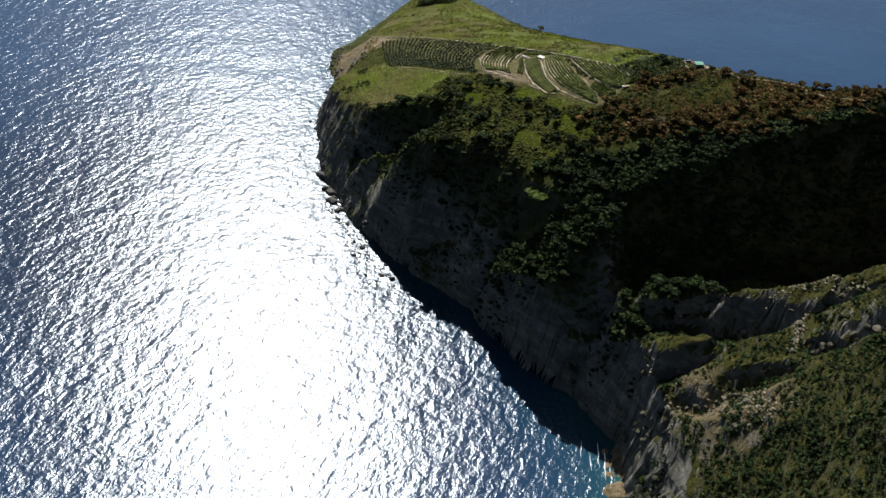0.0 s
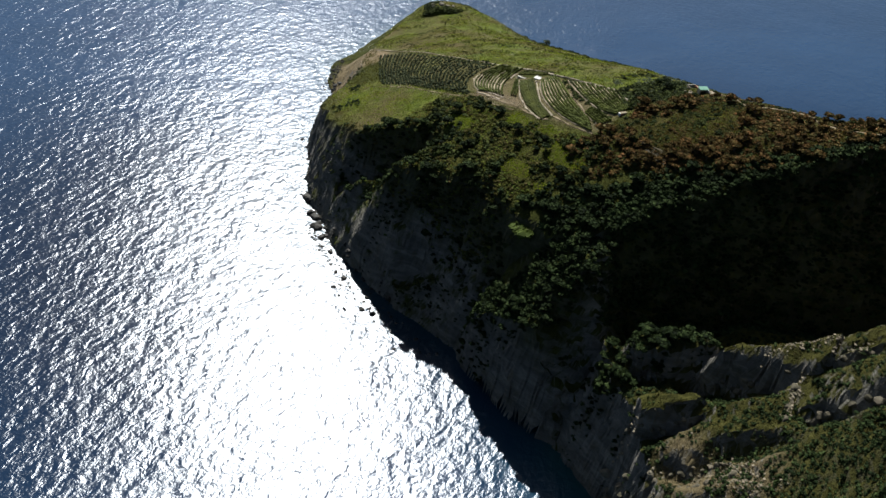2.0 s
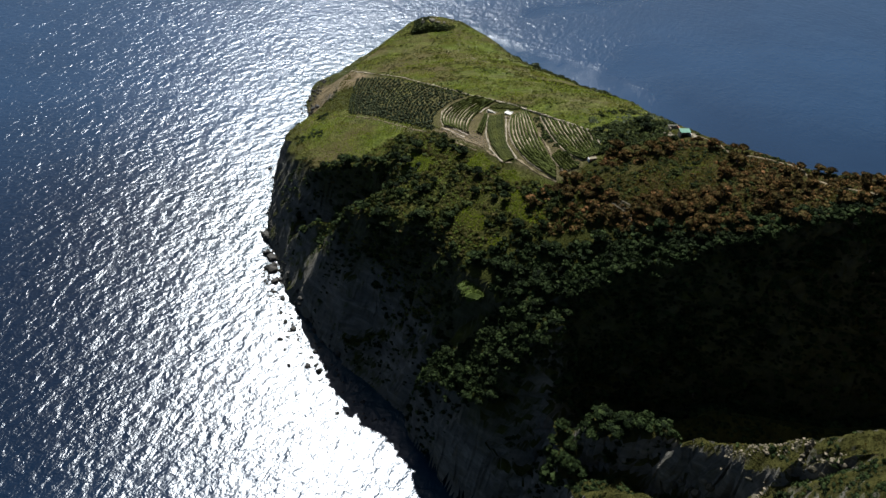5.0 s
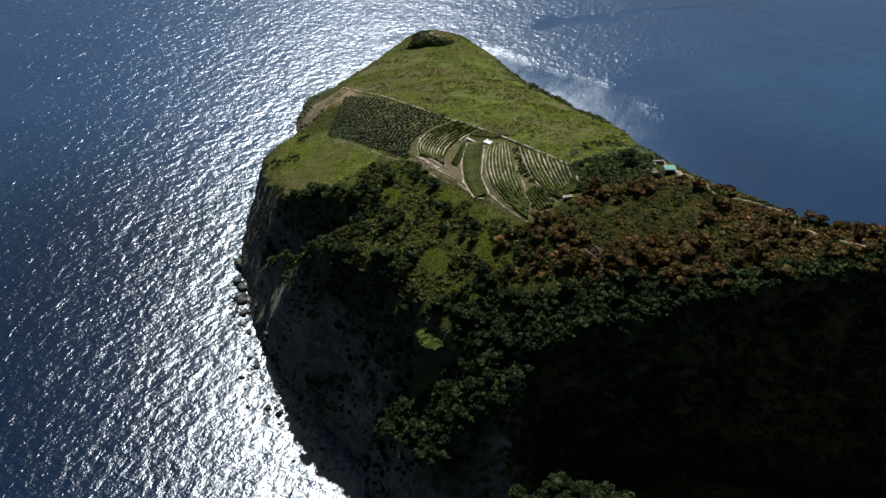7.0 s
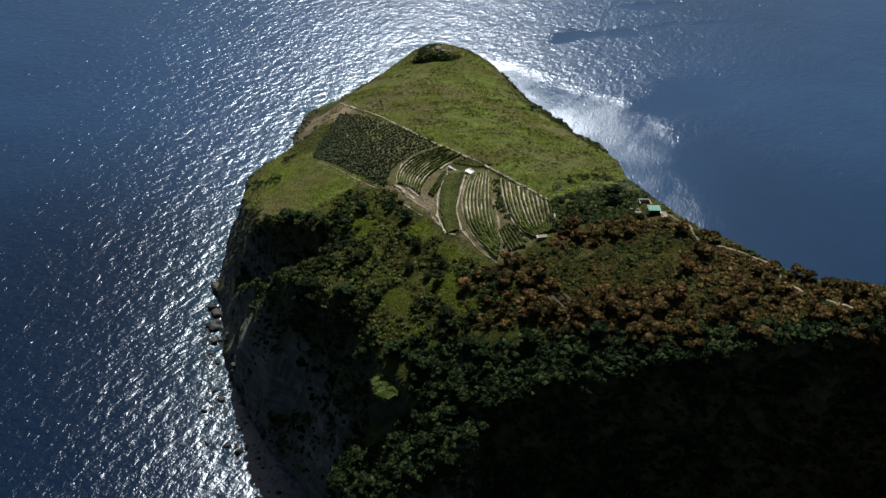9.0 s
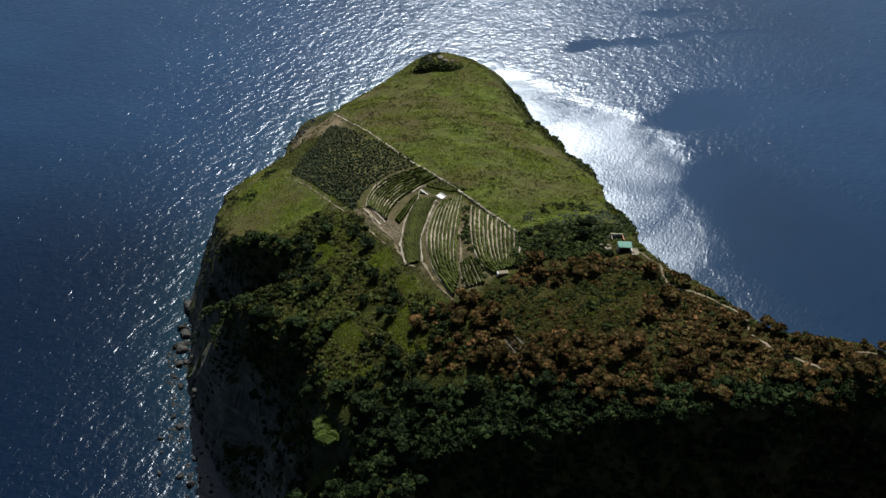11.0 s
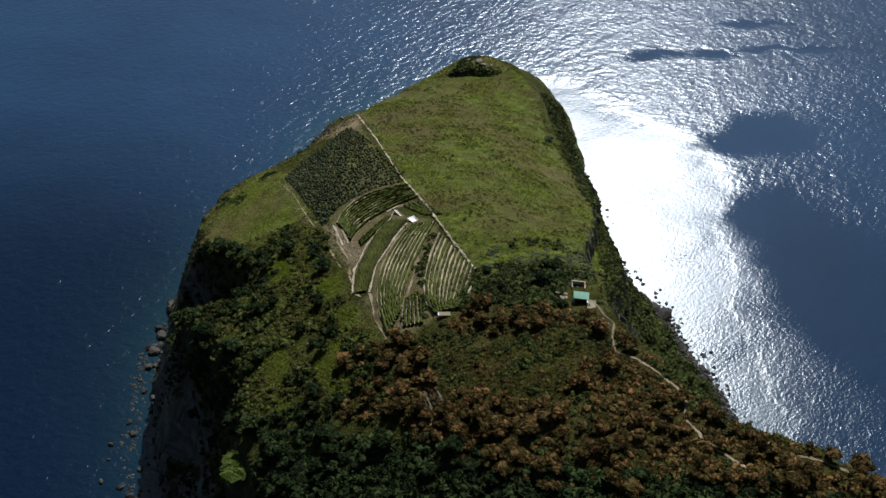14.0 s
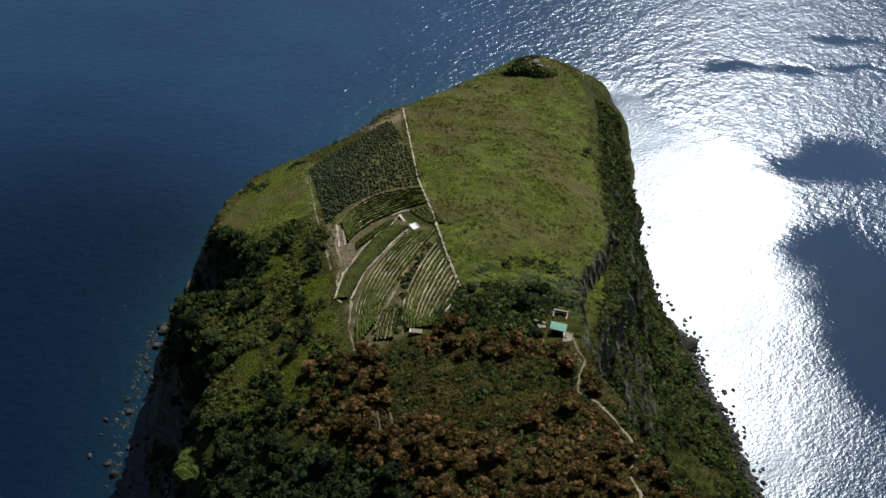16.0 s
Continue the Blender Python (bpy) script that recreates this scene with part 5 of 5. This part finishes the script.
def breakers():
    """Short foaming wave crests running onto the little beach of the cove."""
    rng = np.random.RandomState(79)
    for k, (off, y0, y1) in enumerate(((2.4, 262, 276), (4.6, 266, 282), (7.0, 272, 286), (10.5, 270, 279), (14, 276, 286))):
        y = np.linspace(y0, y1, 26)
        x = 83.5 + 0.06 * (y - 274) - off - 0.035 * (y - 262) ** 1.6 * 0.2 + 0.5 * soft_noise(y, 0 * y + 7 * k, 3, 165)
        wide = (0.10 + 0.22 * rng.rand(26)) * np.sin(np.linspace(0.05, 3.09, 26))
        top = 0.32 + 0.12 * rng.rand(26)
        v = np.stack([np.stack([x - wide, y, top * 0 + 0.05], -1), np.stack([x, y, top], -1), np.stack([x + wide * 1.5, y, top * 0 + 0.05], -1)], 1).reshape(-1, 3)
        f = np.array([(3 * i + j, 3 * i + j + 1, 3 * i + j + 4, 3 * i + j + 3) for i in range(25) for j in range(2)])
        tagged(new("breaker", fast_mesh("breaker", v, f, FOAM)), "thin white foaming wave crest off the beach", "wave", kind="structure")


breakers()


def point_rocks():
    """Dark weathered rocks standing on the knob at the tip of the headland."""
    for k, (x, y, s) in enumerate(((-38, 684, 2.6), (-33.5, 688, 3.4), (-29, 685, 2.2), (-40, 690, 2.0), (-25, 687, 1.6), (-35, 681, 1.5))):
        b = new("rock_outcrop", fast_mesh("rock_outcrop", *stone_shape(780 + k), ROCK))
        b.matrix_basis = Matrix.LocRotScale((x, y, float(ground(x, y)) + 0.1 * s), Euler((0.1, 0.15, 1.3 * k)), Vector((0.95 * s, 0.9 * s, 0.6 * s)))
        tagged(b, "dark weathered rock on the knob at the point", "rock", "rocks on the point")


point_rocks()


def outcrops():
    """Pale broken tuff showing through the scrub of the slope across the cove and on the bare terraces."""
    rng = np.random.RandomState(75)
    rows = []
    for a, b, n, spread, size in (((132.5, 281), (128.5, 268), 150, 0.9, 0.85), ((126, 294), (147, 290), 230, 1.7, 0.75), ((141, 286), (150, 282.5), 70, 0.9, 0.8), ((107, 299), (109, 297.5), 10, 0.5, 0.8), ((108, 262), (118, 250), 150, 2.4, 0.85),
                                  ((112, 250), (121, 240), 130, 2.4, 0.85), ((92, 272), (104, 282), 50, 3.0, 0.9), ((86, 291), (89, 285.5), 40, 0.8, 0.9), ((86, 318), (90, 313.5), 16, 0.6, 0.9),
                                  ((6, 467), (20, 453), 420, 2.2, 0.42), ((22, 458), (31, 446), 300, 2.0, 0.42), ((-45, 510), (0, 467), 420, 1.5, 0.4), ((55, 439), (58, 430), 60, 0.7, 0.5), ((62, 419), (65, 414), 50, 0.8, 0.5), ((119, 438), (127, 424), 60, 0.9, 0.4), ((-76, 620), (-60, 588), 80, 4.0, 0.5)):
        t = rng.rand(n)
        x = a[0] + (b[0] - a[0]) * t + rng.normal(size=n) * spread
        y = a[1] + (b[1] - a[1]) * t + rng.normal(size=n) * spread
        rows.append(np.stack([x, y, size * (0.28 + 0.75 * rng.rand(n) ** 2.5), 0.7 + 0.6 * rng.rand(n)], -1))
    shapes = []
    for k in range(5):
        v, f = ragged(BALL1, 0.22, np.random.RandomState(760 + k))
        shapes.append((v * [1, 0.75, 0.6] + [0, 0, 0.1], f))
    scattered("outcrop_stones", "pale broken rock showing through the scrub", "stones", shapes, np.concatenate(rows), TUFF)


outcrops()


def ledge_rocks():
    """Blocks of tuff breaking out of the ledges and ribs of the slope across the cove."""
    rng = np.random.RandomState(77)
    meshes = [fast_mesh("rock_outcrop", *stone_shape(740 + k), LEDGE_ROCK) for k in range(8)]
    for points, size, label in (([(82, 320), (85, 316), (90, 312.5), (98, 310), (108, 309.5)], 1.3, "dark rugged tuff block on a ledge of the slope"),
                                ([(107, 300), (116, 299.5), (123, 293), (129, 285.5)], 1.3, "dark rugged tuff block on a ledge of the slope"),
                                ([(132.5, 280), (131, 274), (128.5, 268)], 1.7, "pale weathered tuff rib among scrub"),
                                ([(135, 266), (144, 260), (153, 255)], 1.8, "dark rugged tuff block on a ledge of the slope"),
                                ([(142, 284.5), (150, 280.5)], 1.3, "dark rugged tuff block on a ledge of the slope"),
                                ([(87, 292), (88, 286), (98, 284.5), (106, 286)], 1.3, "weathered tuff at the edge of a grassy mound"),
                                ([(85, 289), (87, 280), (90, 270)], 2.2, "steep sea-worn tuff above the cove"),
                                ([(112, 262), (100, 266), (90, 268)], 1.5, "pale weathered tuff rib among scrub"),
                                ([(116, 251), (104, 256), (92, 260)], 1.5, "pale weathered tuff rib among scrub"),
                                ([(112, 242), (100, 247), (92, 250)], 1.5, "pale weathered tuff rib among scrub")):
        for x, y in polyline(points, 2.1):
            x, y = x + rng.normal() * 0.7, y + rng.normal() * 0.7
            k = size * (0.6 + 0.9 * rng.rand())
            b = new("rock_outcrop", meshes[rng.randint(8)])
            b.matrix_basis = Matrix.LocRotScale((x, y, float(ground(x, y)) - 0.45 * k), Euler((rng.rand() * 0.5, rng.rand() * 0.5, rng.rand() * 6.28)), Vector((k, k, k * (0.9 + 0.6 * rng.rand()))))
            tagged(b, label, "rock", "rocks on the slope across the cove")


ledge_rocks()

# ---- trees ----
def crown_shape(lobes, width, height, rng, leaves=80):
    """A broad uneven crown of leafy clumps about its middle, foot at z = 0."""
    out = []
    for k in range(lobes):
        a, r = 2.4 * k + rng.rand(), width * 0.62 * math.sqrt((k + 0.3) / lobes)
        size = width * (0.20 + 0.18 * rng.rand())
        c = np.array([math.cos(a) * r, math.sin(a) * r, height * (0.55 + 0.35 * (1 - (r / width) ** 2) + 0.16 * (rng.rand() - 0.5)) - size * 0.3])
        v, f = ragged(BALL1, 0.45, rng)
        rad = np.array([size, size, size * (0.62 + 0.2 * rng.rand())])
        out += [(v * rad + c, f), sprays(leaves, c, rad, 0.13, rng)]
    return joined(out)


def tree_model(name, label, lobes, width, height, seed, leaf, group, tall=1.6):
    rng = np.random.RandomState(seed)
    t = thing(name, label, "tree", group)
    crown = part("crown", *crown_shape(lobes, width, height, rng), leaf, t)
    crown.location.z = tall * 0.45
    part("trunk", *trunk_shape(tall + height * 0.4, 0.16 * width / 2, rng, 0.1), BARK, t)
    for k in range(3):
        v, f = trunk_shape(width * 0.6, 0.05 * width, rng, 0.1, 5, 3)
        limb = part("limb", v, f, BARK, t)
        limb.matrix_basis = Matrix.LocRotScale((0, 0, tall * 0.8), Euler((0.8, 0, 2.1 * k + rng.rand())), None)
    return t


def stand(x, y):
    return float(ground(x, y)) - 0.15


def plant(models, spots, seed):
    rng = np.random.RandomState(seed)
    for k, (x, y, r, _) in enumerate(spots):
        c = copy_thing(models[k % len(models)], Matrix.LocRotScale((x, y, stand(x, y)), Euler((0, 0, rng.rand() * 6.28)), None))
        s = (0.65 + 0.7 * rng.rand() ** 1.5) * (0.85 if inside(x, y, SPUR_WOOD) else 1.0)
        c.scale = (s, s, s * (0.85 + 0.3 * rng.rand()))
    for k, m in enumerate(models):
        x, y = spots[(k * 7 + 3) % len(spots)][:2] + (1.5, 1.0)
        m.matrix_basis = Matrix.Translation((x, y, stand(x, y)))


COVE_SLOPE = [(71, 319), (75, 309), (82, 303), (87, 305), (86, 314), (80, 322)]
COVE_WOOD = [(70, 314), (78, 306), (90, 309), (110, 312), (112, 324), (96, 330), (78, 325)]
DARK_TREES = [tree_model("evergreen_tree", "dark evergreen tree with a dense rounded crown on the slope", 11 + 2 * k, 2.4 + 0.25 * k, 2.2 + 0.25 * k, 800 + k, HOLM_SHADE, "evergreen trees along the rim") for k in range(5)]
RUST_TREES = [tree_model("dry_tree", "rust-brown dry tree with a loose crown on the ridge", 8 + 2 * k, 1.7 + 0.25 * k, 1.8 + 0.2 * k, 830 + k, RUSTY, "dry trees on the ridge") for k in range(5)]
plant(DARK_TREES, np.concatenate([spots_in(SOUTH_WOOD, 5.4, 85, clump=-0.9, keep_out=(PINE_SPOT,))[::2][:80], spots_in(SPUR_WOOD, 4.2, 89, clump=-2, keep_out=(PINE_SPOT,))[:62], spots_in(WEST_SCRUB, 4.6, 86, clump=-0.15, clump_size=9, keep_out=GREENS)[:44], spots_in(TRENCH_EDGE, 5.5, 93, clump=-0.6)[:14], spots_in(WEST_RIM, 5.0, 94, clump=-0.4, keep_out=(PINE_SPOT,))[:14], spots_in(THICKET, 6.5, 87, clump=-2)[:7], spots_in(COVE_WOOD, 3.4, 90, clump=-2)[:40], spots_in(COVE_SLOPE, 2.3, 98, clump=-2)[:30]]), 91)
plant(RUST_TREES, np.concatenate([spots_in(RUST_SOUTH, 4.2, 95, clump=-0.4)[:80], spots_in(RUST_WOOD, 3.9, 88, clump=-0.1, clump_size=9, keep_out=CLEARINGS)[:210]]), 92)
pine = tree_model("umbrella_pine", "bright green umbrella pine with a flat dense crown", 36, 3.2, 1.3, 860, PINE, "", 3.0)
for piece in pine.children:
    if piece.name.startswith("crown"):
        piece.location.z = 1.9
pine.matrix_basis = Matrix.Translation((39.3, 368.5, stand(39.3, 368.5)))
pine.scale = (2.2, 2.2, 1.5)
lone = tree_model("lone_tree", "lone spreading grey-green tree on the meadow's edge", 9, 3.2, 2.0, 861, OLIVE, "", 3.2)
lone.matrix_basis = Matrix.Translation((42.3, 603, stand(42.3, 603)))
